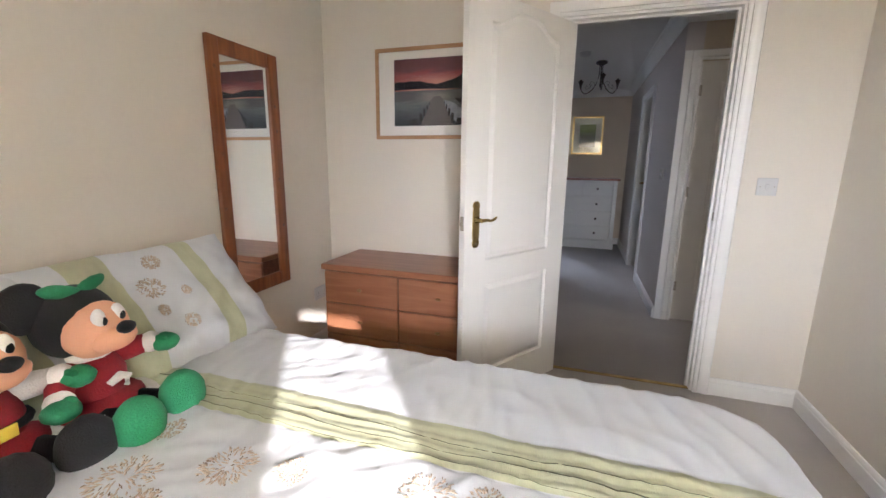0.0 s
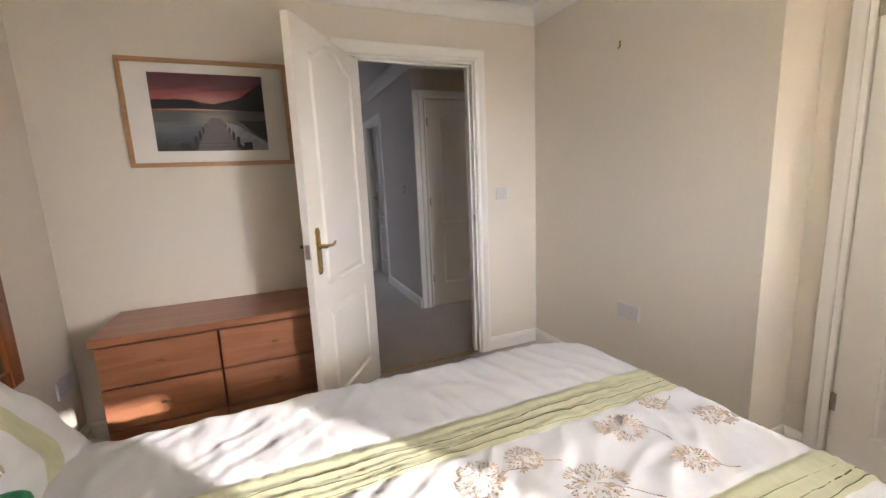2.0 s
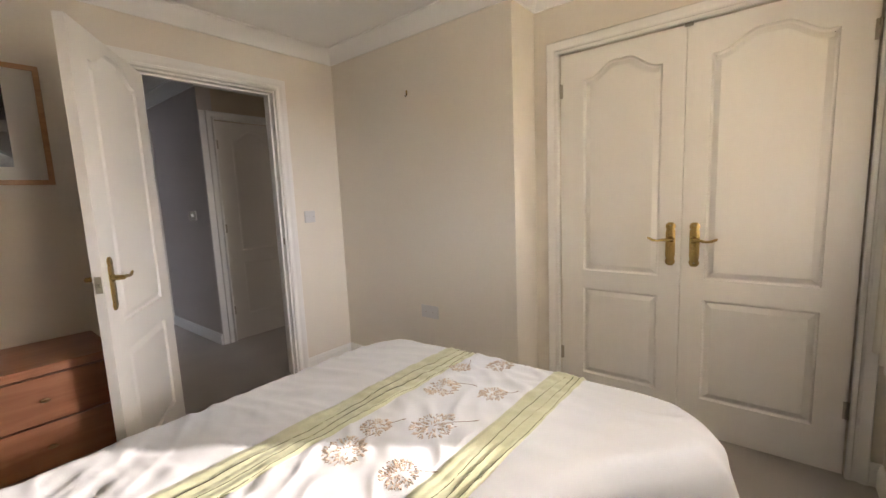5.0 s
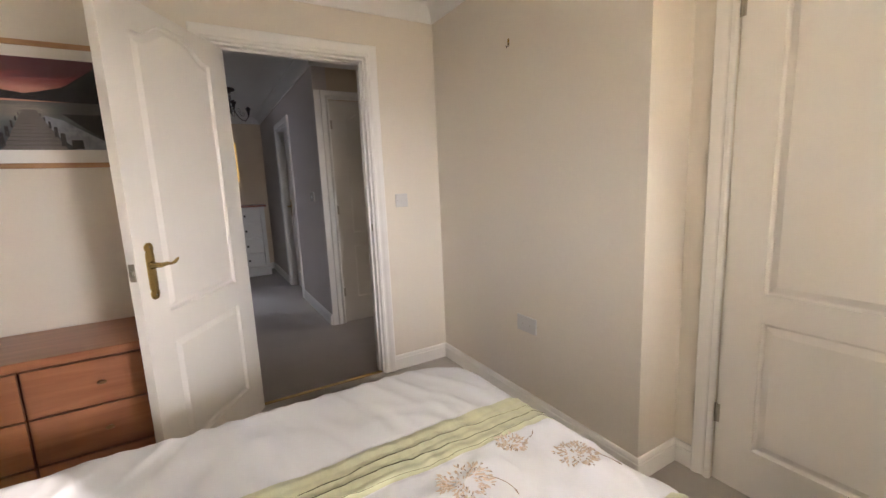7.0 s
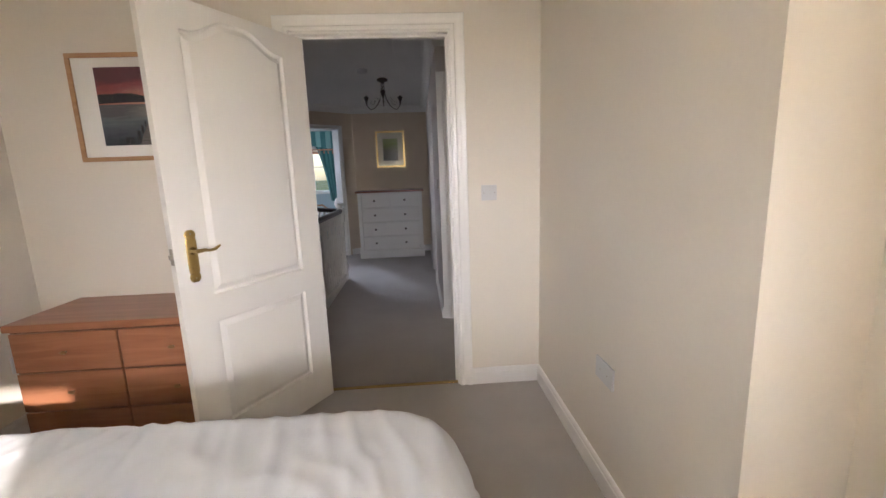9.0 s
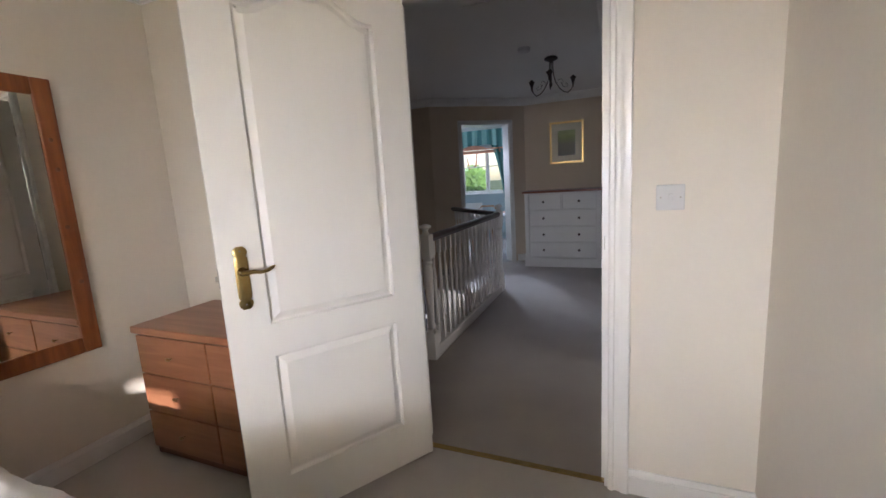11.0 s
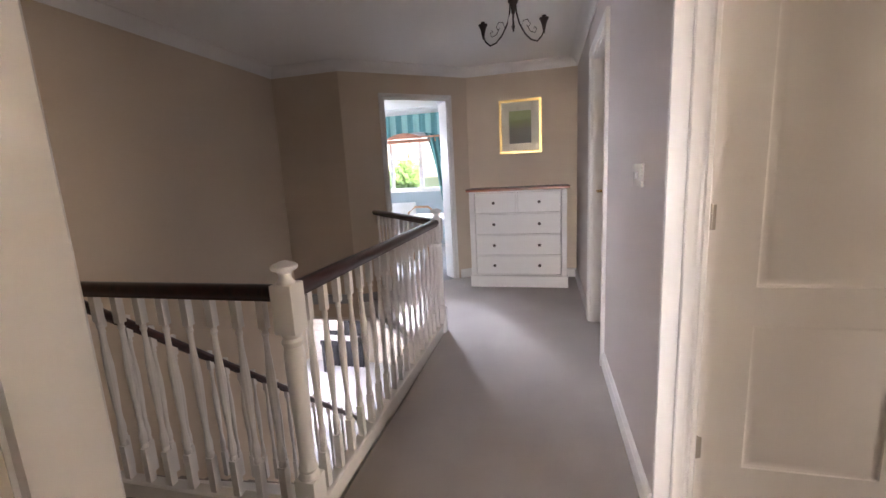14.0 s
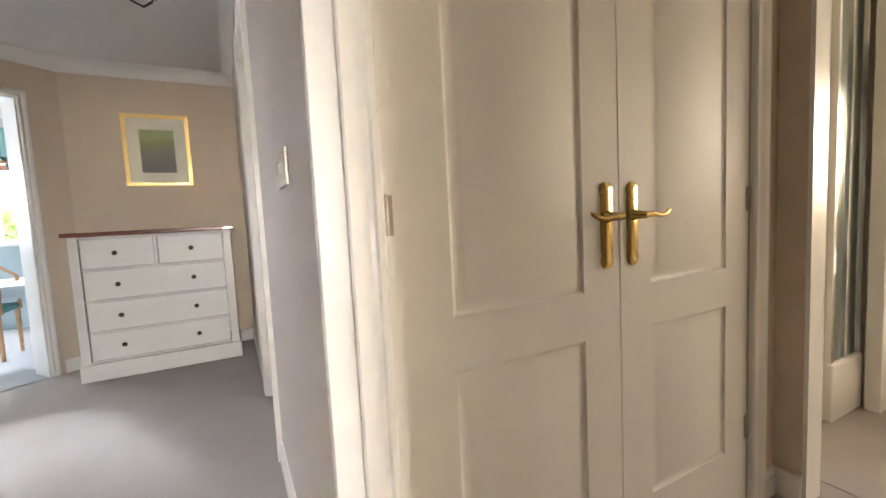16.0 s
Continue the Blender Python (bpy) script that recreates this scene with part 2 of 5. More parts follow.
def sweep(bm, path, profile, closed=False, slot=0):
    """A profile (side, up) along a level path of (x, y): side is to the path's left, mitred at its corners."""
    n = len(path)
    rings = []
    for i, p in enumerate(path):
        p = Vector(p).to_2d()
        a = Vector(path[(i - 1) % n]).to_2d() if closed or i else None
        b = Vector(path[(i + 1) % n]).to_2d() if closed or i < n - 1 else None
        d1 = (p - a).normalized() if a is not None else (b - p).normalized()
        d2 = (b - p).normalized() if b is not None else d1
        n1, n2 = Vector((-d1.y, d1.x)), Vector((-d2.y, d2.x))
        m = (n1 + n2) / max(0.2, 1 + n1.dot(n2))
        rings.append([bm.verts.new((p.x + m.x * s, p.y + m.y * s, z)) for s, z in profile])
    k = len(profile)
    for i in range(n if closed else n - 1):
        r, q = rings[i], rings[(i + 1) % n]
        for j in range(k):
            f = bm.faces.new((r[j], r[(j + 1) % k], q[(j + 1) % k], q[j]))
            f.material_index = slot
    if not closed:
        bm.faces.new(rings[0])
        bm.faces.new(rings[-1][::-1])
    return bm

def lathe(bm, profile, segs=16, at=(0, 0, 0), slot=0):
    """Turned solid: profile of (radius, height), bottom to top."""
    rings = []
    for r, z in profile:
        rings.append([bm.verts.new((at[0] + max(r, 1e-4) * math.cos(2 * math.pi * i / segs), at[1] + max(r, 1e-4) * math.sin(2 * math.pi * i / segs), at[2] + z)) for i in range(segs)])
    for a, b in zip(rings, rings[1:]):
        for i in range(segs):
            f = bm.faces.new((a[i], a[(i + 1) % segs], b[(i + 1) % segs], b[i]))
            f.material_index = slot
    bm.faces.new(rings[0][::-1]).material_index = slot
    bm.faces.new(rings[-1]).material_index = slot
    return bm

def tube(bm, pts, radii, segs=10, slot=0):
    rings = []
    pts = [Vector(p) for p in pts]
    for i, p in enumerate(pts):
        d = (pts[min(i + 1, len(pts) - 1)] - pts[max(i - 1, 0)]).normalized()
        up = Vector((0, 0, 1)) if abs(d.z) < 0.9 else Vector((1, 0, 0))
        a = d.cross(up).normalized()
        b = d.cross(a)
        r = radii[i] if isinstance(radii, (list, tuple)) else radii
        rings.append([bm.verts.new(p + (a * math.cos(2 * math.pi * k / segs) + b * math.sin(2 * math.pi * k / segs)) * r) for k in range(segs)])
    for r, q in zip(rings, rings[1:]):
        for k in range(segs):
            bm.faces.new((r[k], r[(k + 1) % segs], q[(k + 1) % segs], q[k])).material_index = slot
    bm.faces.new(rings[0]).material_index = slot
    bm.faces.new(rings[-1][::-1]).material_index = slot
    return bm

def ball(bm, at, size, slot=0, turn=None, segs=20):
    r = bmesh.ops.create_uvsphere(bm, u_segments=segs, v_segments=segs // 2 + 2, radius=1)
    m = Matrix.Translation(at) @ (turn or Matrix()) @ Matrix.Diagonal((*size, 1))
    bmesh.ops.transform(bm, matrix=m, verts=r["verts"])
    for f in {f for v in r["verts"] for f in v.link_faces}:
        f.material_index = slot
    return bm

def wall_frame(x, y, turn):
    """Local x runs along a wall, local -y comes out of it, z is up."""
    return pose(x, y, 0, 0, 0, turn)

# ---- structure: bedroom ----
CEIL = 2.375
DOOR_X0, DOOR_X1, DOOR_Z = 0.006, 0.842, 2.022

def wall(name, boxes, mat, label="wall painted in a plain matt colour"):
    bm = bmesh.new()
    for b in boxes:
        box(bm, *b)
    return finish(name, bm, mat, None, label, kind="structure")

def two_sided(ob, x_mid=None, y_mid=None, other=None):
    """The faces beyond the middle of a party wall take the other room's paint."""
    ob.data.materials.append(other)
    for p in ob.data.polygons:
        if (y_mid is not None and p.center.y > y_mid) or (x_mid is not None and p.center.x > x_mid):
            p.material_index = 1

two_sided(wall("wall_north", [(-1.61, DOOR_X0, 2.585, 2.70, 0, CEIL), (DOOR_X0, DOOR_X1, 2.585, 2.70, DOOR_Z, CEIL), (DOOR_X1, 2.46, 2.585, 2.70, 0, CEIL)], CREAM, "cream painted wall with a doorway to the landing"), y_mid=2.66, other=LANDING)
wall("wall_west", [(-1.61, -1.49, -0.62, 2.585, 0, CEIL)], CREAM, "cream painted wall behind the bed")
wall("wall_east", [(1.33, 1.45, 1.03, 2.585, 0, CEIL), (1.45, 1.71, 1.03, 1.15, 0, CEIL)], CREAM, "cream painted wall with a return beside the wardrobe")
wall("wall_wardrobe", [(1.59, 1.71, 0.875, 1.03, 0, CEIL), (1.59, 1.71, -0.62, -0.39, 0, CEIL), (1.59, 1.71, -0.39, 0.875, 2.02, CEIL), (1.71, 1.75, -0.62, 1.15, 0, CEIL)], CREAM, "cream painted wall round the built-in wardrobe")
WX0, WX1, WZ0, WZ1 = -0.35, 1.40, 0.92, 2.05
wall("wall_south", [(-1.61, WX0, -0.62, -0.50, 0, CEIL), (WX1, 1.75, -0.62, -0.50, 0, CEIL), (WX0, WX1, -0.62, -0.50, 0, WZ0), (WX0, WX1, -0.62, -0.50, WZ1, CEIL)], CREAM, "cream painted wall with the window")
finish("ceiling", slab(bmesh.new(), [(-1.61, -0.62), (1.75, -0.62), (1.75, 1.15), (1.45, 1.15), (1.45, 2.7), (-1.61, 2.7)], CEIL, CEIL + 0.12), CEILING, None, "white painted plaster ceiling", kind="structure")
finish("floor", slab(bmesh.new(), [(-1.61, -0.62), (1.75, -0.62), (1.75, 1.15), (1.45, 1.15), (1.45, 2.61), (-1.61, 2.61)], -0.25, 0), CARPET, None, "beige cut-pile carpet", kind="structure")

COVE = [(0, 0), (0.012, 0), (0.016, 0.012), (0.022, 0.028), (0.034, 0.048), (0.052, 0.066), (0.072, 0.076), (0.082, 0.082), (0.094, 0.082), (0.094, 0.0905), (0, 0.0905)]
SKIRT = [(0, 0), (0.016, 0), (0.016, 0.075), (0.0125, 0.078), (0.0125, 0.084), (0.010, 0.092), (0.006, 0.098), (0, 0.10)]

def runs(name, mat, label, profile, lift, paths):
    for path, closed in paths:
        finish(name, sweep(bmesh.new(), path, [(s, z + lift) for s, z in profile], closed), mat, None, label, smooth=35, kind="structure")

BED_ROOM = [(-1.49, -0.50), (1.59, -0.50), (1.59, 1.03), (1.33, 1.03), (1.33, 2.585), (-1.49, 2.585)]
runs("cornice", CEILING, "white moulded plaster cornice", COVE, CEIL - 0.091, [(BED_ROOM, True)])
runs("baseboard", GLOSS, "white gloss painted skirting board", SKIRT, 0.001, [
    ([(1.59, 0.945), (1.59, 1.03), (1.33, 1.03), (1.33, 2.585), (0.918, 2.585)], False),
    ([(-0.072, 2.585), (-1.49, 2.585), (-1.49, -0.50), (1.59, -0.50), (1.59, -0.462)], False)])

CASING = [(0, 0), (0, 0.012), (0.006, 0.018), (0.020, 0.020), (0.026, 0.015), (0.036, 0.013), (0.048, 0.016), (0.058, 0.022), (0.080, 0.024), (0.085, 0.020), (0.085, 0)]

def casing(m, x0, x1, z1, width=0.085, label="white gloss moulded door casing", sides=(True, True)):
    """Moulded casing round a doorway in the local x-z plane, standing out towards -y."""
    k = width / 0.085
    bm = bmesh.new()
    rings = []
    for cx, cz, sx, sz in ((x0, 0.001, -1, 0), (x0, z1, -1, 1), (x1, z1, 1, 1), (x1, 0.001, 1, 0)):
        rings.append([bm.verts.new((cx + sx * a * k, -b, cz + sz * a * k)) for a, b in CASING])
    for r, q in zip(rings, rings[1:]):
        for j in range(len(CASING)):
            bm.faces.new((r[j], r[(j + 1) % len(CASING)], q[(j + 1) % len(CASING)], q[j]))
    bm.faces.new(rings[0])
    bm.faces.new(rings[-1][::-1])
    ob = finish("trim", bm, GLOSS, None, label, smooth=30, kind="structure")
    ob.matrix_world = m
    return ob

def lining(m, x0, x1, z1, depth, stop=0.06):
    """Door lining through the wall with its stop, local y from 0 to depth."""
    bm = bmesh.new()
    for a, b in ((x0 - 0.001, x0 + 0.012), (x1 - 0.012, x1 + 0.001)):
        box(bm, a, b, -0.001, depth + 0.001, 0.001, z1 - 0.012)
    box(bm, x0 - 0.001, x1 + 0.001, -0.001, depth + 0.001, z1 - 0.012, z1 + 0.001)
    if stop:
        for a, b in ((x0 + 0.012, x0 + 0.024), (x1 - 0.024, x1 - 0.012)):
            box(bm, a, b, stop, stop + 0.03, 0.001, z1 - 0.024)
        box(bm, x0 + 0.012, x1 - 0.012, stop, stop + 0.03, z1 - 0.024, z1 - 0.0125)
    ob = finish("trim", bm, GLOSS, None, "white gloss door lining with its stop", kind="structure")
    ob.matrix_world = m
    return ob

def offset_loop(pts, d):
    """Moves a closed loop (counter-clockwise) inwards by d."""
    n, out = len(pts), []
    for i in range(n):
        p, a, b = Vector(pts[i]), Vector(pts[i - 1]), Vector(pts[(i + 1) % n])
        d1, d2 = (p - a).normalized(), (b - p).normalized()
        n1, n2 = Vector((-d1.y, d1.x)), Vector((-d2.y, d2.x))
        out.append(p + (n1 + n2) / max(0.3, 1 + n1.dot(n2)) * d)
    return out

def leaf(name, width, height, m, parent=None, label="", both=True, margin=0.115, kind="", cat="", depth=1.6, inner=None, rails=(0.19, 0.69, 0.79)):
    """A two-panel moulded door leaf: local x from 0 to width, faces at y 0 and 0.035."""
    x0, x1 = margin, width - (inner or margin)
    low = [(x0, rails[0]), (x1, rails[0]), (x1, rails[1]), (x0, rails[1])]
    top = [(x0, rails[2]), (x1, rails[2])]
    N = 26
    for i in range(N + 1):
        u = i / N
        v = min(1, max(0, (0.5 - abs(u - 0.5)) / 0.36 - 0.15))
        top.append((x1 + (x0 - x1) * u, 1.855 + 0.072 * (0.5 - 0.5 * math.cos(math.pi * min(1, v)))))
    steps = [(0.002, 0.005), (0.007, 0.0085), (0.012, 0.009), (0.030, 0.0030), (0.036, 0.0010)]
    bm = bmesh.new()
    rims = []
    for side in (0, 1):
        y0, s = (0.0, 1) if side == 0 else (0.035, -1)
        outer = [bm.verts.new((x, y0, z)) for x, z in ((0, 0), (width, 0), (width, height), (0, height))]
        rims.append(outer)
        edges = [bm.edges.new((outer[i], outer[(i + 1) % 4])) for i in range(4)]
        if not both and side == 1:
            bm.faces.new(outer)
            continue
        for loop in (low, top):
            ring = [bm.verts.new((x, y0, z)) for x, z in loop]
            edges += [bm.edges.new((ring[i], ring[(i + 1) % len(ring)])) for i in range(len(ring))]
            for d, deep in steps:
                nxt = [bm.verts.new((p.x, y0 + s * deep * depth, p.y)) for p in offset_loop(loop, d)]
                for i in range(len(ring)):
                    j = (i + 1) % len(ring)
                    bm.faces.new((ring[i], ring[j], nxt[j], nxt[i]))
                ring = nxt
            bm.faces.new(ring)
        bmesh.ops.triangle_fill(bm, use_beauty=True, use_dissolve=False, edges=edges)
    for i in range(4):
        j = (i + 1) % 4
        bm.faces.new((rims[0][i], rims[0][j], rims[1][j], rims[1][i]))
    ob = finish(name, bm, DOOR, parent, label, smooth=25, kind=kind)
    if cat:
        ob["category"] = cat
    ob.matrix_local = m
    return ob

def lever(parent, x, z, y, way, out=-1):
    """A brass lever on its back plate: way is the lever's direction along x, out the side (-1 or 1) it stands on."""
    bm = bmesh.new()
    shape = []
    for a, b in ((0.0175, -0.092), (0.0205, -0.082), (0.0195, -0.074), (0.0150, -0.069), (0.0185, -0.062), (0.0195, -0.052), (0.0195, 0.052), (0.0185, 0.062), (0.0150, 0.069), (0.0195, 0.074), (0.0205, 0.082), (0.0175, 0.090), (0.009, 0.098)):
        shape.append((a, b))
    shape = [(0.009, -0.100)] + shape
    shape = [(p * 1.12, q * 1.10) for p, q in shape]
    loop = shape + [(-a, b) for a, b in shape[::-1]]
    rows = []
    for k, yy in ((1.0, 0.0), (1.0, 0.003), (0.82, 0.006)):
        rows.append([bm.verts.new((x + a * k, y + out * (yy + 0.0005), z + b * (1 if k == 1 else 0.95))) for a, b in loop])
    for r, q in zip(rows, rows[1:]):
        for i in range(len(loop)):
            bm.faces.new((r[i], r[(i + 1) % len(loop)], q[(i + 1) % len(loop)], q[i]))
    bm.faces.new(rows[0])
    bm.faces.new(rows[-1])
    h = part("door_handle", bm, BRASS, parent, "polished brass back plate with a lever", smooth=40)
    bm = bmesh.new()
    zz = z + 0.022
    tube(bm, [(x, y + out * 0.006, zz), (x, y + out * 0.018, zz), (x, y + out * 0.045, zz)], [0.016, 0.011, 0.0095], 12)
    tube(bm, [(x - way * 0.008, y + out * 0.043, zz), (x + way * 0.03, y + out * 0.045, zz + 0.001), (x + way * 0.052, y + out * 0.045, zz - 0.004), (x + way * 0.074, y + out * 0.044, zz - 0.001), (x + way * 0.092, y + out * 0.043, zz + 0.008), (x + way * 0.099, y + out * 0.043, zz + 0.012)], [0.0095, 0.0072, 0.0055, 0.0068, 0.0056, 0.002], 10)
    part("lever", bm, BRASS, h, "curved brass lever", smooth=50)
    for dz in (-0.092, 0.092):
        part("screw", lathe(bmesh.new(), [(0.003, 0), (0.003, 0.001), (0.001, 0.0015)], 8), STEEL, h).matrix_local = Matrix.Translation((x, y + out * 0.006, z + dz)) @ pose(0, 0, 0, 90 * (1 if out < 0 else -1))
    return h

def hinge(parent, m):
    bm = bmesh.new()
    lathe(bm, [(0.0055, -0.038), (0.0055, -0.013), (0.0045, -0.0125), (0.0055, -0.012), (0.0055, 0.012), (0.0045, 0.0125), (0.0055, 0.013), (0.0055, 0.038), (0.003, 0.041)], 10)
    box(bm, -0.014, 0.014, -0.001, 0.002, -0.038, 0.038)
    ob = part("hinge", bm, STEEL, parent, "dull steel butt hinge", smooth=40)
    ob.matrix_local = m

# doorway between bedroom and landing
N_BED = wall_frame(0, 2.585, 0)
casing(N_BED, DOOR_X0, DOOR_X1, DOOR_Z, 0.075)
lining(N_BED, DOOR_X0, DOOR_X1, DOOR_Z, 0.115, 0.04)
casing(wall_frame(0, 2.70, 180), -DOOR_X1, -DOOR_X0, DOOR_Z)
door = base("door_1", pose(0.048, 2.584, 0.008, 0, 0, -122.3), "white two-panel moulded door standing open into the bedroom", "door", kind="structure")
leaf("leaf", 0.775, 1.972, Matrix(), door, "white moulded leaf with an arched upper panel", margin=0.14, rails=(0.19, 0.667, 0.787))
lever(door, 0.705, 0.968, 0.0, -1, -1)
lever(door, 0.705, 0.968, 0.035, -1, 1)
part("latch", solid(0.7748, 0.7765, 0.006, 0.029, 0.942, 1.008, 0.0005), STEEL, door, "steel latch plate")
part("bolt", solid(0.7748, 0.785, 0.011, 0.024, 0.965, 0.983, 0.001), STEEL, door, "steel latch bolt")
for z in (0.22, 1.0, 1.78):
    hinge(door, Matrix.Translation((-0.006, 0.0, z)))
finish("strike_plate", solid(DOOR_X1 - 0.0145, DOOR_X1 - 0.0105, 2.592, 2.612, 0.975, 1.02, 0.001), STEEL, None, "steel strike plate let into the door lining", kind="structure")
finish("threshold_strip", solid(DOOR_X0 + 0.012, DOOR_X1 - 0.012, 2.600, 2.628, 0.0, 0.006, 0.002), BRASS, None, "narrow brass carpet strip in the doorway", kind="structure")

# built-in wardrobe
E_WARD = wall_frame(1.59, 0, -90)
casing(E_WARD, -0.875, 0.39, 2.02, 0.07)
ward = base("wardrobe_doors", Matrix.Translation((1.592, 0, 0)), "pair of white moulded wardrobe doors, closed, with brass levers", "wardrobe", kind="structure")
for name, y0, y1 in (("wardrobe_door", 0.870, 0.2525), ("wardrobe_door", 0.2495, -0.383)):
    d = leaf(name, abs(y0 - y1), 2.005, pose(0, y0, 0.008, 0, 0, -90), ward, "white moulded wardrobe door with an arched upper panel", both=False, margin=0.13 if y0 > 0.5 else 0.10, inner=0.10 if y0 > 0.5 else 0.108, rails=(0.19, 0.70, 0.805))
    first = y0 > 0.5
    lever(d, 0.572 if first else 0.056, 0.975, 0.0, -1 if first else 1, -1)
    for z in (0.29, 1.815):
        hinge(d, Matrix.Translation((0.0 if first else abs(y0 - y1), -0.002, z)))
part("catch", solid(-0.012, 0.0, 0.228, 0.262, 2.002, 2.018, 0.002), STEEL, ward, "small steel door catch")

# window behind the walk, with its curtains and an added blind
win = base("window_1", pose(0, -0.60, 0), "white framed bedroom window", "window", kind="structure")
bm = bmesh.new()
for b in ((WX0, WX1, 0, 0.06, WZ0, WZ0 + 0.06), (WX0, WX1, 0, 0.06, WZ1 - 0.06, WZ1), (WX0, WX0 + 0.05, 0, 0.06, WZ0 + 0.06, WZ1 - 0.06), (WX1 - 0.05, WX1, 0, 0.06, WZ0 + 0.06, WZ1 - 0.06)):
    box(bm, *b, bevel=0.004)
part("window_frame", bm, GLOSS, win, "white window frame")
pane = part("pane", solid(WX0 + 0.05, WX1 - 0.05, 0.025, 0.031, WZ0 + 0.06, WZ1 - 0.06), GLASS, win, "clear window pane")
pane.visible_shadow = False
part("window_sill", solid(WX0 - 0.04, WX1 + 0.04, 0.061, 0.135, WZ0 - 0.025, WZ0 - 0.001, 0.004), GLOSS, win, "white window sill")

def curtain(name, x0, x1, y, z0, z1, folds, mat, label, deep=0.03, category="curtain", waist=0.0):
    bm = bmesh.new()
    nx, nz = folds * 10, 24
    grid = []
    for j in range(nz + 1):
        v = j / nz
        row = []
        for i in range(nx + 1):
            u = i / nx
            ph = u * folds * 2 * math.pi
            x = x1 - (x1 - x0) * (1 - waist * (1 - v) ** 0.7) * (1 - u - 0.012 * math.sin(ph * 0.5 + 3 * v))
            row.append(bm.verts.new((x, y + deep * math.sin(ph + 0.6 * math.sin(4 * v)) * (0.6 + 0.4 * (1 - v)), z0 + (z1 - z0) * v + (0.004 * math.sin(ph * 0.7) if j == 0 else 0))))
        grid.append(row)
    for j in range(nz):
        for i in range(nx):
            bm.faces.new((grid[j][i], grid[j][i + 1], grid[j + 1][i + 1], grid[j + 1][i]))
    ob = finish(name, bm, mat, None, label, smooth=True)
    ob["category"] = category
    mod = ob.modifiers.new("thick", "SOLIDIFY")
    mod.thickness = 0.003
    return ob

curtain("curtain", 0.765, 1.56, -0.455, 0.60, 2.15, 7, CURTAIN_THICK, "cream floral curtain drawn back at the bedroom window")
# Left curtain and blind are unseen, added to bound the sun patch.
curtain("curtain", -0.55, 0.375, -0.455, 0.60, 2.15, 9, CURTAIN, "cream curtain out of view, drawn across part of the bedroom window")
finish("roller_blind", solid(0.0, 1.36, -0.500, -0.497, 1.40, 2.16), BLIND, None, "cream roller blind out of view, half lowered over the window")["category"] = "blind"
finish("curtain_pole", tube(bmesh.new(), [(-0.6, -0.44, 2.17), (1.58, -0.44, 2.17)], 0.012, 12), BRASS, None, "brass curtain pole above the window")["category"] = "curtain pole"

# ---- structure: landing and stairwell ----
DIAG_A, DIAG_B = Vector((-1.50, 6.348)), Vector((-0.38, 7.23))
DW = (DIAG_B - DIAG_A).normalized()
DN = Vector((DW.y, -DW.x))
DANG = math.degrees(math.atan2(DW.y, DW.x))
def along(s, off=0.0):
    p = DIAG_A + DW * s + DN * off
    return (p.x, p.y)
S0, S1 = 0.445, 1.175   # far doorway along the slanting wall
LEN = (DIAG_B - DIAG_A).length
def slanted(name, spans, mat, label):
    bm = bmesh.new()
    for a, b, z0, z1 in spans:
        slab(bm, [along(a), along(b), along(b, -0.10), along(a, -0.10)], z0, z1)
    return finish(name, bm, mat, None, label, kind="structure")
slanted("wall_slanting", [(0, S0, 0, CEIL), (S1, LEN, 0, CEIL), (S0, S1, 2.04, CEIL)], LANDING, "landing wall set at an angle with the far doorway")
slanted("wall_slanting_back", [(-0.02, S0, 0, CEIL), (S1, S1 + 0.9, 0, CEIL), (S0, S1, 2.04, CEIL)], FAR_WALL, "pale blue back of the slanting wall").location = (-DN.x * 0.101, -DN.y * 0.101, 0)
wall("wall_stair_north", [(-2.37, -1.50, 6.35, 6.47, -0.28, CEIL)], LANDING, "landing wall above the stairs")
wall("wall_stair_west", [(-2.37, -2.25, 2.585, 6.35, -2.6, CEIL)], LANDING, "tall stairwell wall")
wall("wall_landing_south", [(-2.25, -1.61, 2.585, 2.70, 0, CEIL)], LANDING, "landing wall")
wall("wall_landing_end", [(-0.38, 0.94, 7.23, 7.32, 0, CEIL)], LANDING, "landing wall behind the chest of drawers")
D2A, D2B = 5.03, 5.755
# Cooler than the other landing walls; its shade is put into the colour.
wall("wall_corridor_east", [(0.82, 0.94, 3.785, D2A, 0, CEIL), (0.82, 0.94, D2B, 7.23, 0, CEIL), (0.82, 0.94, D2A, D2B, 2.0, CEIL), (0.94, 0.98, D2A - 0.1, D2B + 0.1, 0, CEIL)], material("landing_wall_cool_shade", (0.59, 0.53, 0.49), 0.75, vary=0.02, bump=0.12), "landing wall with a light switch and a closed door")
CX0, CX1 = 0.943, 2.192
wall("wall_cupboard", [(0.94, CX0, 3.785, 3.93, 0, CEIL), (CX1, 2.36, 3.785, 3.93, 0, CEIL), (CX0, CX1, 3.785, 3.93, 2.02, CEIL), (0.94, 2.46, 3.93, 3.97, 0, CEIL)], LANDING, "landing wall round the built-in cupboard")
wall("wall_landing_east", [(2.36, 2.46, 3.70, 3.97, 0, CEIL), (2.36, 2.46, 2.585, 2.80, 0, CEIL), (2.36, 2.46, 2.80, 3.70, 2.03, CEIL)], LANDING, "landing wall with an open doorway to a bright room")
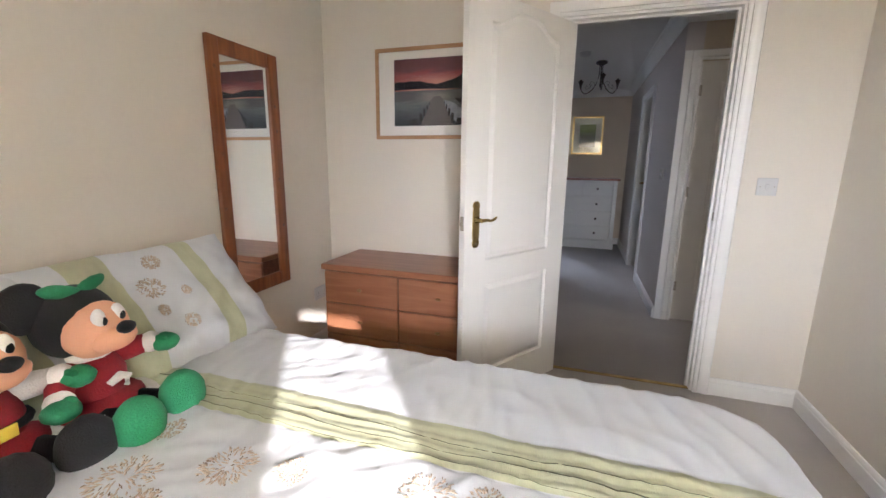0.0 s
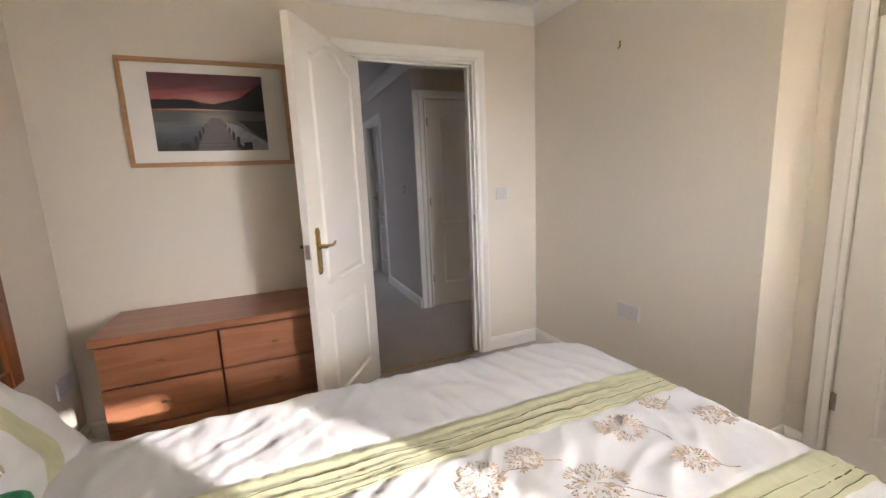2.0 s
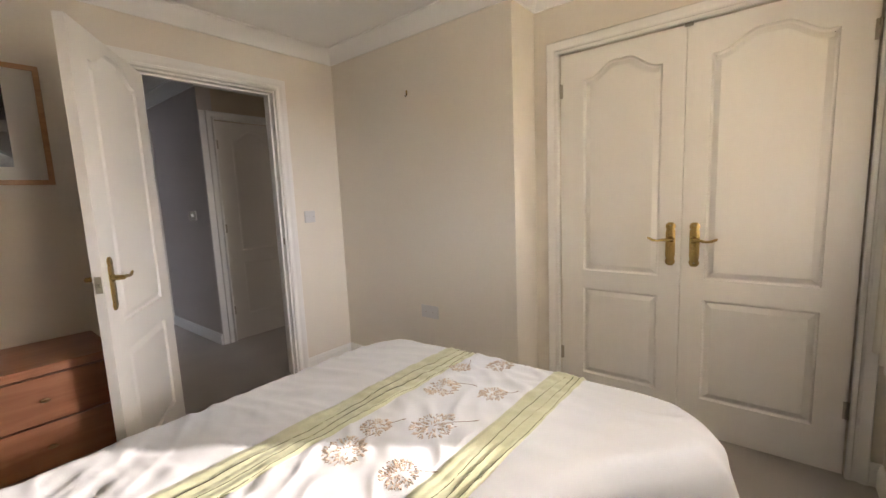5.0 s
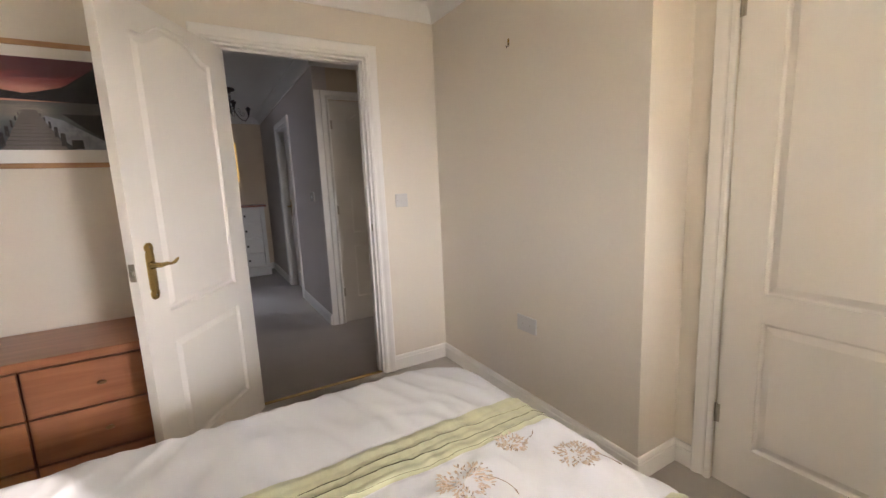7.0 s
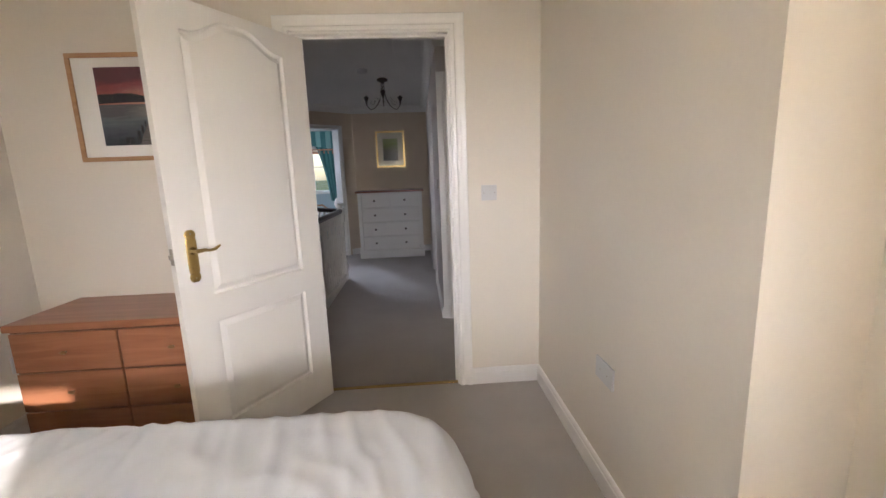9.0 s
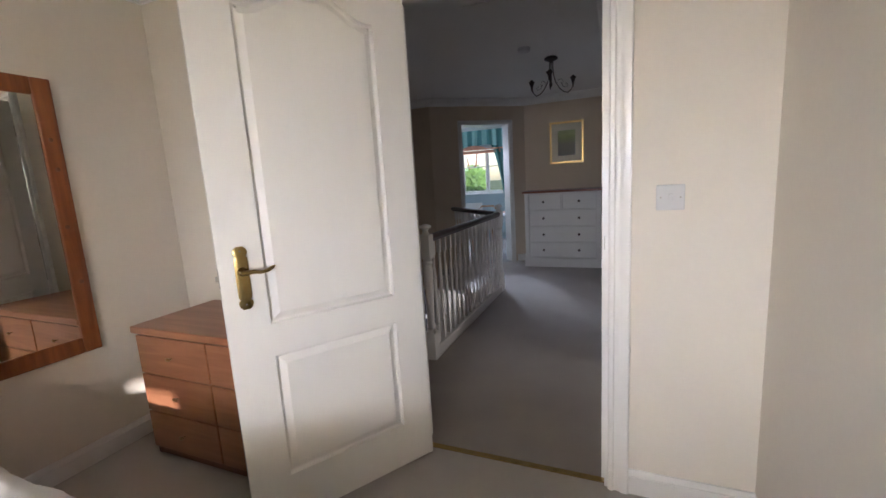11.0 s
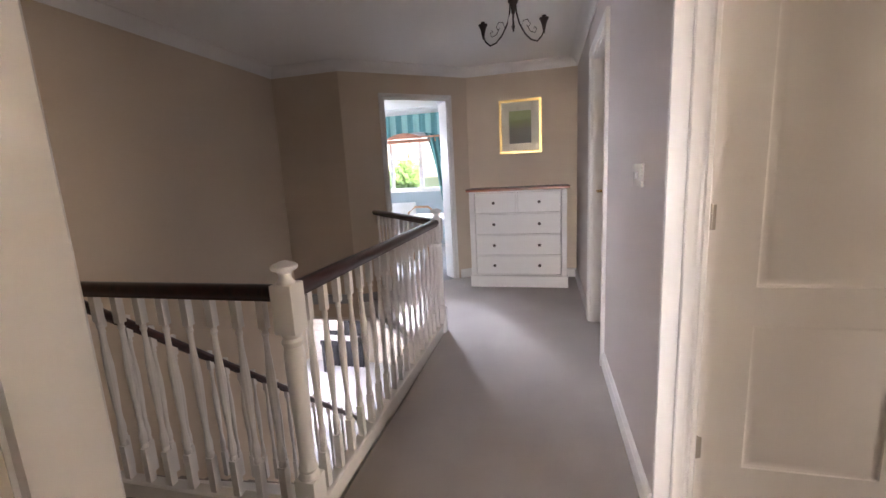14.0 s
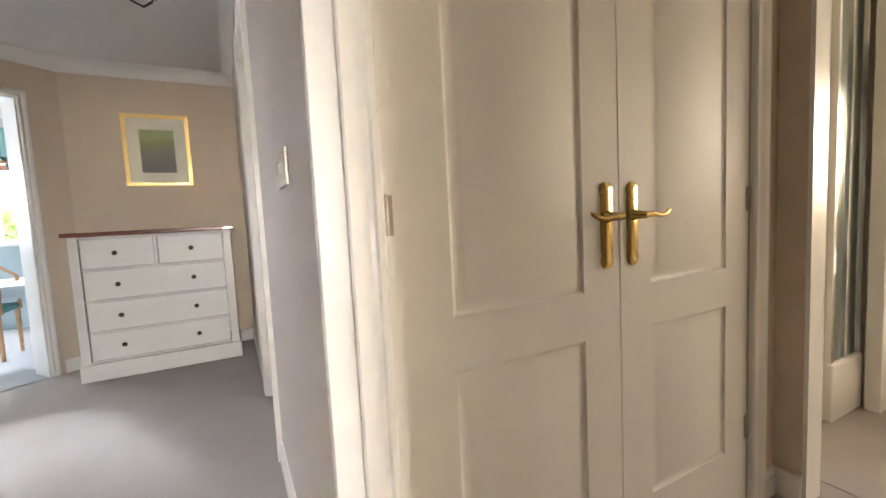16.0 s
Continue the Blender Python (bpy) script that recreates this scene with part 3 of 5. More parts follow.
finish("ceiling_landing", slab(bmesh.new(), [(-2.37, 2.70), (3.45, 2.70), (3.45, 3.97), (0.98, 3.97), (0.98, 7.32), (-0.42, 7.32), (-1.52, 6.47), (-2.37, 6.47)], CEIL, CEIL + 0.12), CEILING, None, "white painted landing ceiling", kind="structure")
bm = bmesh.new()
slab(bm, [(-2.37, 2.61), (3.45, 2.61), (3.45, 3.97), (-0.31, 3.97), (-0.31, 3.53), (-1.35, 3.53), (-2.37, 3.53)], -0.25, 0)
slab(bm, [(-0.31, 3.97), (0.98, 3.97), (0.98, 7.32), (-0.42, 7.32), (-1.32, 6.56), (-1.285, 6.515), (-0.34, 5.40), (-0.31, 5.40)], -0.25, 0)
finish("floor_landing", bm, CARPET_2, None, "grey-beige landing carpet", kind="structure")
runs("cornice", CEILING, "white moulded plaster cornice", COVE, CEIL - 0.091, [([(-2.25, 2.70), (2.36, 2.70), (2.36, 3.785), (0.82, 3.785), (0.82, 7.23), (-0.38, 7.23), (-1.50, 6.348), (-2.25, 6.35)], True)])
runs("baseboard", GLOSS, "white gloss painted skirting board", SKIRT, 0.001, [
    ([(0.82, 3.785), (0.82, D2A - 0.086)], False),
    ([(0.82, D2B + 0.086), (0.82, 7.23), (-0.38, 7.23), along(S1 + 0.086)], False),
    ([(2.36, 3.70), (2.36, 3.785), (2.265, 3.785)], False),
    ([(-2.25, 2.70), (-0.082, 2.70)], False), ([(0.93, 2.70), (2.36, 2.70)], False)])

# closed door of the corridor
C_EAST = wall_frame(0.82, 0, -90)
casing(C_EAST, -D2B, -D2A, 2.0, 0.07)
lining(C_EAST, -D2B, -D2A, 2.0, 0.12, 0)
d2 = base("door_2", pose(0.895, D2B - 0.014, 0.006, 0, 0, -90), "white two-panel door, closed, off the landing", "door", kind="structure")
leaf("leaf", 0.70, 1.975, Matrix(), d2, "white moulded leaf", both=False)
lever(d2, 0.06, 1.02, 0.0, 1, -1)

# landing cupboard
C_CUP = wall_frame(0, 3.785, 0)
casing(C_CUP, CX0, CX1, 2.02, 0.07, "white gloss moulded cupboard casing")
finish("trim", solid(0.8205, 0.872, 3.768, 3.7845, 0.001, 2.09, 0.003), GLOSS, None, "white gloss board filling the corner beside the cupboard", kind="structure")
cup = base("cupboard_doors", Matrix.Translation((0, 3.788, 0)), "pair of white moulded cupboard doors, closed, with brass levers", "cupboard", kind="structure")
mid = 1.580
for first, x0, x1 in ((True, CX0 + 0.006, mid - 0.0025), (False, mid + 0.0025, CX1 - 0.006)):
    d = leaf("cupboard_door", x1 - x0, 2.005, pose(x0, 0, 0.008), cup, "white moulded cupboard door with an arched upper panel", both=False, margin=0.135 if first else 0.12, inner=0.125, depth=0.8, rails=(0.225, 0.715, 0.835))
    lever(d, x1 - x0 - 0.045 if first else 0.045, 1.0, 0.0, -1 if first else 1, -1)
    for z in (0.285, 1.05, 1.80):
        hinge(d, Matrix.Translation((0.0 if first else x1 - x0, -0.002, z)))

# doorways: far room and side room
DOOR_F = Matrix.Translation((DIAG_A.x, DIAG_A.y, 0)) @ pose(0, 0, 0, 0, 0, DANG)
casing(DOOR_F, S0, S1, 2.04, 0.05)
lining(DOOR_F, S0, S1, 2.04, 0.20, 0)
E_SIDE = wall_frame(2.36, 0, -90)
lining(E_SIDE, -3.70, -2.80, 2.03, 0.10, 0)

# ---- balustrade ----
def newel(at, parent):
    bm = bmesh.new()
    x, y, h = at[0], at[1], 0.039
    box(bm, x - h, x + h, y - h, y + h, -0.24, 0.20, 0.004)
    lathe(bm, [(0.038, 0.197), (0.034, 0.215), (0.029, 0.222), (0.034, 0.235), (0.030, 0.25), (0.026, 0.27), (0.030, 0.42), (0.034, 0.56), (0.035, 0.66), (0.029, 0.69), (0.036, 0.70), (0.036, 0.710), (0.028, 0.720), (0.036, 0.733), (0.036, 0.745)], 20, (x, y, 0))
    box(bm, x - h, x + h, y - h, y + h, 0.738, 0.905, 0.004)
    lathe(bm, [(0.034, 0.903), (0.024, 0.915), (0.020, 0.924), (0.021, 0.938), (0.027, 0.945), (0.040, 0.951), (0.043, 0.957), (0.042, 0.964), (0.034, 0.970), (0.020, 0.974), (0.016, 0.977), (0.003, 0.980)], 20, (x, y, 0))
    part("newel_post", bm, GLOSS, parent, "turned white newel post with a mushroom cap", smooth=35)

SPINDLE = [(0.013, 0.17), (0.015, 0.18), (0.011, 0.19), (0.014, 0.20), (0.0145, 0.23), (0.010, 0.27), (0.0095, 0.30), (0.014, 0.42), (0.016, 0.50), (0.0155, 0.54), (0.010, 0.63), (0.009, 0.665), (0.009, 0.690), (0.013, 0.700), (0.010, 0.710), (0.013, 0.722)]

def spindle_mesh(bottom, top):
    bm = bmesh.new()
    k = (top - bottom) / 0.83
    box(bm, -0.0135, 0.0135, -0.0135, 0.0135, bottom, bottom + 0.165 * k)
    lathe(bm, [(r, bottom + (z - 0.003) * k) for r, z in SPINDLE], 10)
    box(bm, -0.0135, 0.0135, -0.0135, 0.0135, bottom + 0.718 * k, top)
    return bm

RAIL = [(-0.018, 0), (-0.022, 0.012), (-0.030, 0.020), (-0.031, 0.034), (-0.024, 0.046), (-0.010, 0.052), (0.010, 0.052), (0.024, 0.046), (0.031, 0.034), (0.030, 0.020), (0.022, 0.012), (0.018, 0)]

def rail(parent, a, b, z=0.846, drop=0.0, name="handrail"):
    bm = bmesh.new()
    d = (Vector(b) - Vector(a))
    sweep(bm, [a, b], [(s, h + z) for s, h in RAIL])
    for v in bm.verts:
        u = (v.co.to_2d() - Vector(a)).dot(d) / d.length_squared
        v.co.z -= drop * u
    part(name, bm, MAHOGANY, parent, "polished dark mahogany handrail", smooth=50)
    part("base_rail", sweep(bmesh.new(), [a, b], [(-0.028, z - 0.80), (-0.028, z - 0.775), (-0.02, z - 0.77), (0.02, z - 0.77), (0.028, z - 0.775), (0.028, z - 0.80)]) if not drop else dropped([a, b], [(-0.028, z - 0.80), (-0.028, z - 0.775), (0.028, z - 0.775), (0.028, z - 0.80)], drop), GLOSS, parent, "white base rail")

def dropped(path, profile, drop):
    bm = bmesh.new()
    sweep(bm, path, profile)
    a, d = Vector(path[0]), Vector(path[1]) - Vector(path[0])
    for v in bm.verts:
        v.co.z -= drop * (v.co.to_2d() - a).dot(d) / d.length_squared
    return bm

banister = base("banister", pose(0, 0, 0), "white landing balustrade with turned spindles and a dark mahogany handrail", "banister")
N1, N2, N3, NW = Vector((-0.352, 3.545)), Vector((-0.335, 5.432)), Vector((-1.39, 3.545)), Vector(along(0.262))
for p in (N1, N2, N3):
    newel(p, banister)
first_spindle = None
def spindles(parent, a, b, gap, bottom=0.065, top=0.850, drop=0.0, name="spindle"):
    global first_spindle
    d = b - a
    n = max(1, round(d.length / gap))
    if first_spindle is None:
        first_spindle = finish("spindle", spindle_mesh(bottom, top), GLOSS, smooth=35).data
        bpy.data.objects.remove([o for o in bpy.data.objects if o.data == first_spindle][0])
    for i in range(1, n):
        ob = new(name, first_spindle)
        ob.parent = parent
        ob.matrix_local = Matrix.Translation((*(a + d * i / n), -drop * i / n)) @ pose(0, 0, 0, 0, 0, math.degrees(math.atan2(d.y, d.x)))
        ob["label"] = "turned white spindle"
for a, b in ((N1, N2), (N2, NW), (N3, N1)):
    e = (b - a).normalized() * 0.045
    rail(banister, tuple(a + e), tuple(b - (e if b is not NW else e * 0.1)))
    spindles(banister, a, b, 0.105)
part("string_board", sweep(bmesh.new(), [tuple(N3), tuple(N1), tuple(N2), tuple(NW)], [(-0.022, -0.26), (-0.022, 0.045), (-0.018, 0.05), (0.018, 0.05), (0.022, 0.045), (0.022, -0.26)]), GLOSS, banister, "white string board below the spindles")

# stairs going down along the west wall
stairs = base("staircase", pose(0, 0, 0), "carpeted staircase with white strings, going down", "staircase", kind="structure")
RISE, GO, STEPS = 0.186, 0.216, 14
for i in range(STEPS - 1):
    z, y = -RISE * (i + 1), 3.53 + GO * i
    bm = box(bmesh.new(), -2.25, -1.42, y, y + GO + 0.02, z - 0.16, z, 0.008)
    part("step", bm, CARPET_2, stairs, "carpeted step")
bm = bmesh.new()
q = [bm.verts.new((x, y, z)) for x in (-1.42, -1.385) for y, z in ((3.56, 0.02), (3.56, -0.30), (6.33, -2.6), (6.33, -2.36))]
for f in ((0, 1, 2, 3), (7, 6, 5, 4), (0, 4, 5, 1), (1, 5, 6, 2), (2, 6, 7, 3), (3, 7, 4, 0)):
    bm.faces.new([q[k] for k in f])
part("string_board", bm, GLOSS, stairs, "white sloping string")
stair_rail = base("stair_banister", pose(0, 0, 0), "sloping white stair balustrade with a dark mahogany handrail", "banister")
A, B = Vector((-1.39, 3.59)), Vector((-1.39, 6.20))
DROP = 0.861 * (B.y - A.y)
rail(stair_rail, tuple(A), tuple(B), 0.788, DROP)
spindles(stair_rail, A, B, 0.105, drop=DROP + 0.0)

# hall below
# The west wall's opening is out of view, added for the fill lamp.
wall("wall_hall", [(-4.6, 1.6, 9.95, 10.05, -2.6, -0.26), (1.6, 1.7, 2.0, 9.95, -2.6, -0.26), (-4.7, -4.6, 6.2, 7.4, -2.6, -0.26), (-4.7, -4.6, 9.0, 10.05, -2.6, -0.26), (-4.7, -4.6, 7.4, 9.0, -2.6, -2.0), (-4.7, -4.6, 7.4, 9.0, -0.8, -0.26), (-4.6, -2.37, 6.2, 6.3, -2.6, -0.26), (-2.37, 1.7, 1.9, 2.0, -2.6, -0.26), (-2.37, -2.25, 1.9, 2.585, -2.6, -0.26)], CREAM, "cream wall of the hall below")
finish("floor_hall", solid(-4.8, 1.8, 1.9, 10.1, -2.75, -2.6), PALE_CARPET, None, "pale hall floor below the stairs", kind="structure")
finish("ceiling_hall", slab(bmesh.new(), [(-0.30, 2.0), (1.7, 2.0), (1.7, 10.05), (-4.7, 10.05), (-4.7, 6.35), (-1.3, 6.35), (-0.30, 5.40)], -0.30, -0.255), CEILING, None, "white ceiling of the hall below", kind="structure")
GLOSS_BLACK = material("gloss_black", (0.010, 0.010, 0.012), 0.3, vary=0.1, bump=0, coat=0.0)
pn = base("piano", pose(-3.55, 9.72, -2.6), "glossy black upright piano with white keys in the hall below", "piano")
part("case", solid(-0.38, 0.38, -0.02, 0.20, 0.0, 1.30, 0.01), GLOSS_BLACK, pn, "glossy black case")
part("key_bed", solid(-0.38, 0.38, -0.34, -0.021, 0.60, 0.70, 0.01), GLOSS_BLACK, pn, "glossy black key bed")
for i in range(20):
    part("key", solid(-0.355 + i * 0.0357, -0.322 + i * 0.0357, -0.33, -0.10, 0.701, 0.72, 0.002), PLASTIC, pn, "white key")
for x in (-0.37, 0.31):
    part("leg", solid(x, x + 0.06, -0.32, -0.26, 0.0, 0.599, 0.006), GLOSS_BLACK, pn, "black leg")
part("music_sheet", solid(-0.30, 0.02, -0.05, -0.04, 0.80, 1.12), MOUNT, pn, "white music sheet")
hd = base("door_4", pose(-4.50, 9.915, -2.594), "white two-panel door, closed, in the hall below", "door", kind="structure")
leaf("leaf", 0.50, 1.975, Matrix(), hd, "white moulded leaf", both=False)

# ---- bedroom furniture ----
BED_X, BED_Y0, BED_Y1, BED_Z = 0.46, 0.30, 1.23, 0.570
def duvet_surface(s, t, fine=True):
    """The quilt over the bed, from flat cloth metres to the world."""
    cx, cy = min(s, BED_X), min(max(t, BED_Y0), BED_Y1)
    dx, dy = s - cx, t - cy
    d = math.hypot(dx, dy)
    nx, ny = (dx / d, dy / d) if d > 1e-9 else (1, 0)
    u = min(1, max(0, (0.42 - s) / 0.35))
    cy += 0.17 * u * u * (3 - 2 * u) * min(1, max(0, (BANDS[0][0] - cy) / (BANDS[0][0] - BED_Y0)))
    foot = min(1, max(0, (s - 0.05) / 0.35))
    foot = foot * foot * (3 - 2 * foot)
    south = min(1, max(0, (BANDS[0][0] - cy) / (BANDS[0][0] - BED_Y0)))
    cy -= 0.10 * foot * south
    cx += 0.028 * foot
    cx += 0.045 * foot * min(1, max(0, (0.95 - cy) / 0.5))
    R, flat = 0.075, 0.15
    e = max(0.0, d - flat)
    if e < R * math.pi / 2:
        off, drop = R * math.sin(e / R), R * (1 - math.cos(e / R))
    else:
        off, drop = R, R + e - R * math.pi / 2
    along_edge = s if abs(dy) > abs(dx) else t
    ang = math.atan2(dy, dx) if d > 1e-9 else 0
    hang = max(0.0, drop - 0.03)
    off += (0.10 + 0.22 * min(1, max(0, (s - 0.1) / 0.4))) * hang + hang * 0.055 * math.sin(along_edge * 17 + ang * 4 + 1.5 * noise.noise((s * 2, t * 2, 0)))
    inner = min(d, flat)
    x, y, z = cx + nx * (inner + off), cy + ny * (inner + off), BED_Z - drop
    top = 1 - min(1, drop / 0.05)
    z += 0.018 * math.sin(math.pi * min(1, max(0, (t - 0.08) / 1.37))) * top
    if fine:
        w = 0.004 * noise.noise((s * 3.1, t * 4.3, 1.7)) + 0.010 * noise.noise((s * 1.3, t * 1.5, 5.1))
        ridge = 1 - abs(noise.noise((s * 9.5 + 2.5 * t, t * 2.2, 3.3))) * 2
        edge = min(1, max(0, (t - 1.02) / 0.2)) + 0.4 * min(1, max(0, (0.40 - t) / 0.2))
        w += 0.013 * max(0, ridge - 0.30) * (0.30 + 0.4 * edge)
        gather = math.exp(-((t - 1.08) / 0.09) ** 2) if t > 1.025 else 0.0
        fold = 1 - abs(noise.noise((s * 15 + 3 * t, t * 1.3, 12.7))) * 2.2
        w += 0.007 * gather * max(0, fold - 0.1)
        fine_r = 1 - abs(noise.noise((s * 13 + 4 * noise.noise((s, t, 9)), t * 6, 8.3))) * 2
        w += 0.0055 * max(0, fine_r)
        if s < 0.1 and t > BANDS[1][1]:
            p, q = 0.80 * s - 0.60 * t, 0.60 * s + 0.80 * t
            sharp = 1 - 2.6 * abs(noise.noise((p * 15 + 0.6 * math.sin(q * 6), q * 2.0, 41.0)))
            where = min(1, max(0, (0.1 - s) / 0.4)) * min(1, (t - BANDS[1][1]) / 0.06) * min(1, max(0, 0.5 + 1.5 * noise.noise((s * 2.6, t * 2.6, 17.0))))
            w += 0.0055 * max(0, sharp) * where
        for y0, y1 in BANDS:
            if y0 < t < y1:
                u = (t - y0) / (y1 - y0)
                w += 0.003
                lines = (0.10, 0.34, 0.58, 0.82)
                for q in lines:
                    k = (u - q + 0.02 * math.sin(s * 9 + q * 20)) * (y1 - y0) / 0.006
                    w += 0.0045 * math.exp(-k * k)
                tuck = 1 - abs(noise.noise((s * 17, t * 2.5, 21.3))) * 2.4
                w += 0.005 * max(0, tuck - 0.2) * max(0, 0.6 + noise.noise((s * 2.2, 4.0, y0 * 5)))
                cross = 1 - abs(math.sin(s * 62 + 2.0 * noise.noise((s * 5, t * 12, 8)) + 6 * u)) * 3.2
                w += 0.0038 * max(0, cross) * max(0.15, 0.7 + 1.2 * noise.noise((s * 2.6, y0 * 9, 3.0)))
                w += 0.0012 * math.sin(s * 110 + 6 * noise.noise((s * 8, t * 30, 2)) + t * 40) * (0.5 + noise.noise((s * 3, t * 3, 4)))
        mid_zone = 1 if BANDS[0][1] < t < BANDS[1][0] else 0
        w += mid_zone * (0.003 * noise.noise((s * 16, t * 16, 6)) + 0.010 * max(0, 0.7 - 2.2 * abs(noise.noise((s * 10 - t * 8, t * 5 + s * 3, 31)))))
        k = top
        z += w * (0.3 + 0.7 * k)
        x += nx * w * (1 - k)
        y += ny * w * (1 - k)
    return Vector((x, y, z))

BANDS = ((0.410, 0.525), (0.868, 1.018))
def stations(a, b, step, cuts=()):
    out = sorted({a, b, *[c for c in cuts if a < c < b]})
    res = [out[0]]
    for p, q in zip(out, out[1:]):
        n = max(1, math.ceil((q - p) / step))
        res += [p + (q - p) * i / n for i in range(1, n + 1)]
    return res

ss = stations(-1.40, BED_X + 0.14 + 0.55, 0.011)
ts = stations(BED_Y0 - 0.14 - 0.52, BED_Y1 + 0.14 + 0.52, 0.009, [c for b in BANDS for c in b])
bm = bmesh.new()
grid = [[bm.verts.new(duvet_surface(s, t)) for s in ss] for t in ts]
for j in range(len(ts) - 1):
    tm = (ts[j] + ts[j + 1]) / 2
    slot = 1 if any(a < tm < b for a, b in BANDS) else 0
    for i in range(len(ss) - 1):
        bm.faces.new((grid[j][i], grid[j][i + 1], grid[j + 1][i + 1], grid[j + 1][i])).material_index = slot
duvet = finish("duvet", bm, [DUVET, GREEN], None, "white cotton duvet with two pleated pale green bands and beige flowers", smooth=True)
duvet["category"] = "duvet"

# thin dark tubes along the bands, standing for the shade in their tucks
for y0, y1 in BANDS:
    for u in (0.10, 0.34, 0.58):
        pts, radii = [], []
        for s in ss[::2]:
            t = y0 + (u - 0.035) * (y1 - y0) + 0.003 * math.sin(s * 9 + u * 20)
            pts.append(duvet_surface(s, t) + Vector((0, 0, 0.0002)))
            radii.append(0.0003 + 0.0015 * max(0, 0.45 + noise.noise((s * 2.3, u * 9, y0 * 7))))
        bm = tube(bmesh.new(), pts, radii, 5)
        part("pleat_line", bm, FOLD_SHADE, duvet, "dark line standing for shade in a fold of the green band", smooth=True)

rng = random.Random(5)
def flower(parent, place, size, seed):
    """An embroidered chrysanthemum: place(a, b) gives a spot near the flower's middle."""
    r = random.Random(seed)
    for name, mat, count, r0, r1, thick in (("petals", THREAD, 130, 0.0, 1.0, 0.0022), ("stamens", THREAD_DARK, 42, 0.1, 1.1, 0.0016)):
        bm = bmesh.new()
        for i in range(count):
            a = r.random() * 2 * math.pi
            q = size * (r0 + (r1 - r0) * math.sqrt(r.random()))
            ln = size * r.uniform(0.16, 0.30) * (1 if name == "petals" else 0.55)
            turn = a + r.uniform(-0.7, 0.7)
            p0 = place(math.cos(a) * q, math.sin(a) * q)
            p1 = place(math.cos(a) * q + math.cos(turn) * ln * 0.5, math.sin(a) * q + math.sin(turn) * ln * 0.5)
            p2 = place(math.cos(a) * q + math.cos(turn) * ln, math.sin(a) * q + math.sin(turn) * ln)
            tube(bm, [p0, p1, p2], [thick * 0.3, thick, thick * 0.4], 5)
        part(name, bm, mat, parent, "beige embroidered petals" if name == "petals" else "brown embroidered stitches", smooth=True)["kind"] = "stuff"

def stem(parent, place, size, seed):
    """A thin embroidered stalk trailing from a flower, with a bud at its end."""
    r = random.Random(seed)
    a, bend = r.uniform(-1.2, 0.2), r.uniform(-0.8, 0.8)
    pts = []
    for i in range(9):
        q = size * (0.9 + 1.3 * i / 8)
        pts.append(place(math.cos(a + bend * i / 8) * q, math.sin(a + bend * i / 8) * q))
    part("stem", tube(bmesh.new(), pts, [0.0008] * 7 + [0.0018, 0.0006], 5), THREAD_DARK, parent, "thin brown embroidered stem", smooth=True)

FLOWERS = [(0.47, 0.836, 0.040), (0.562, 0.715, 0.052), (0.30, 0.785, 0.060), (0.342, 0.618, 0.046), (0.025, 0.79, 0.047), (0.122, 0.655, 0.066), (-0.10, 0.772, 0.062), (-0.082, 0.588, 0.050), (-0.54, 0.715, 0.060), (-0.40, 0.745, 0.038), (-0.72, 0.615, 0.070), (-0.785, 0.765, 0.042), (-0.62, 0.57, 0.042), (-0.36, 0.59, 0.047)]
for k, (fx, fy, size) in enumerate(FLOWERS):
    e = new("flower")
    e.parent = duvet
    e["label"] = "beige and brown embroidered flower"
    flower(e, lambda a, b, fx=fx, fy=fy: duvet_surface(fx + a, fy + b) + Vector((0, 0, 0.0004)), size * 0.87, k)
    if fx > -0.3:
        stem(e, lambda a, b, fx=fx, fy=fy: duvet_surface(fx + a, fy + b) + Vector((0, 0, 0.0004)), size * 0.87, k + 40)

bed = base("bed", pose(0, 0, 0), "double divan bed under a white and green duvet", "bed")
part("divan_base", solid(-1.47, 0.60, 0.26, 1.40, 0.06, 0.34, 0.02), MATTRESS, bed, "fabric covered divan base")
part("mattress", solid(-1.47, 0.58, 0.25, 1.38, 0.342, 0.50, 0.03), DUVET, bed, "white mattress")
for x in (-1.35, 0.45):
    for y in (0.34, 1.28):
        part("castor", lathe(bmesh.new(), [(0.02, 0), (0.025, 0.01), (0.025, 0.045), (0.02, 0.06)], 12, (x, y, 0)), KNOB, bed)

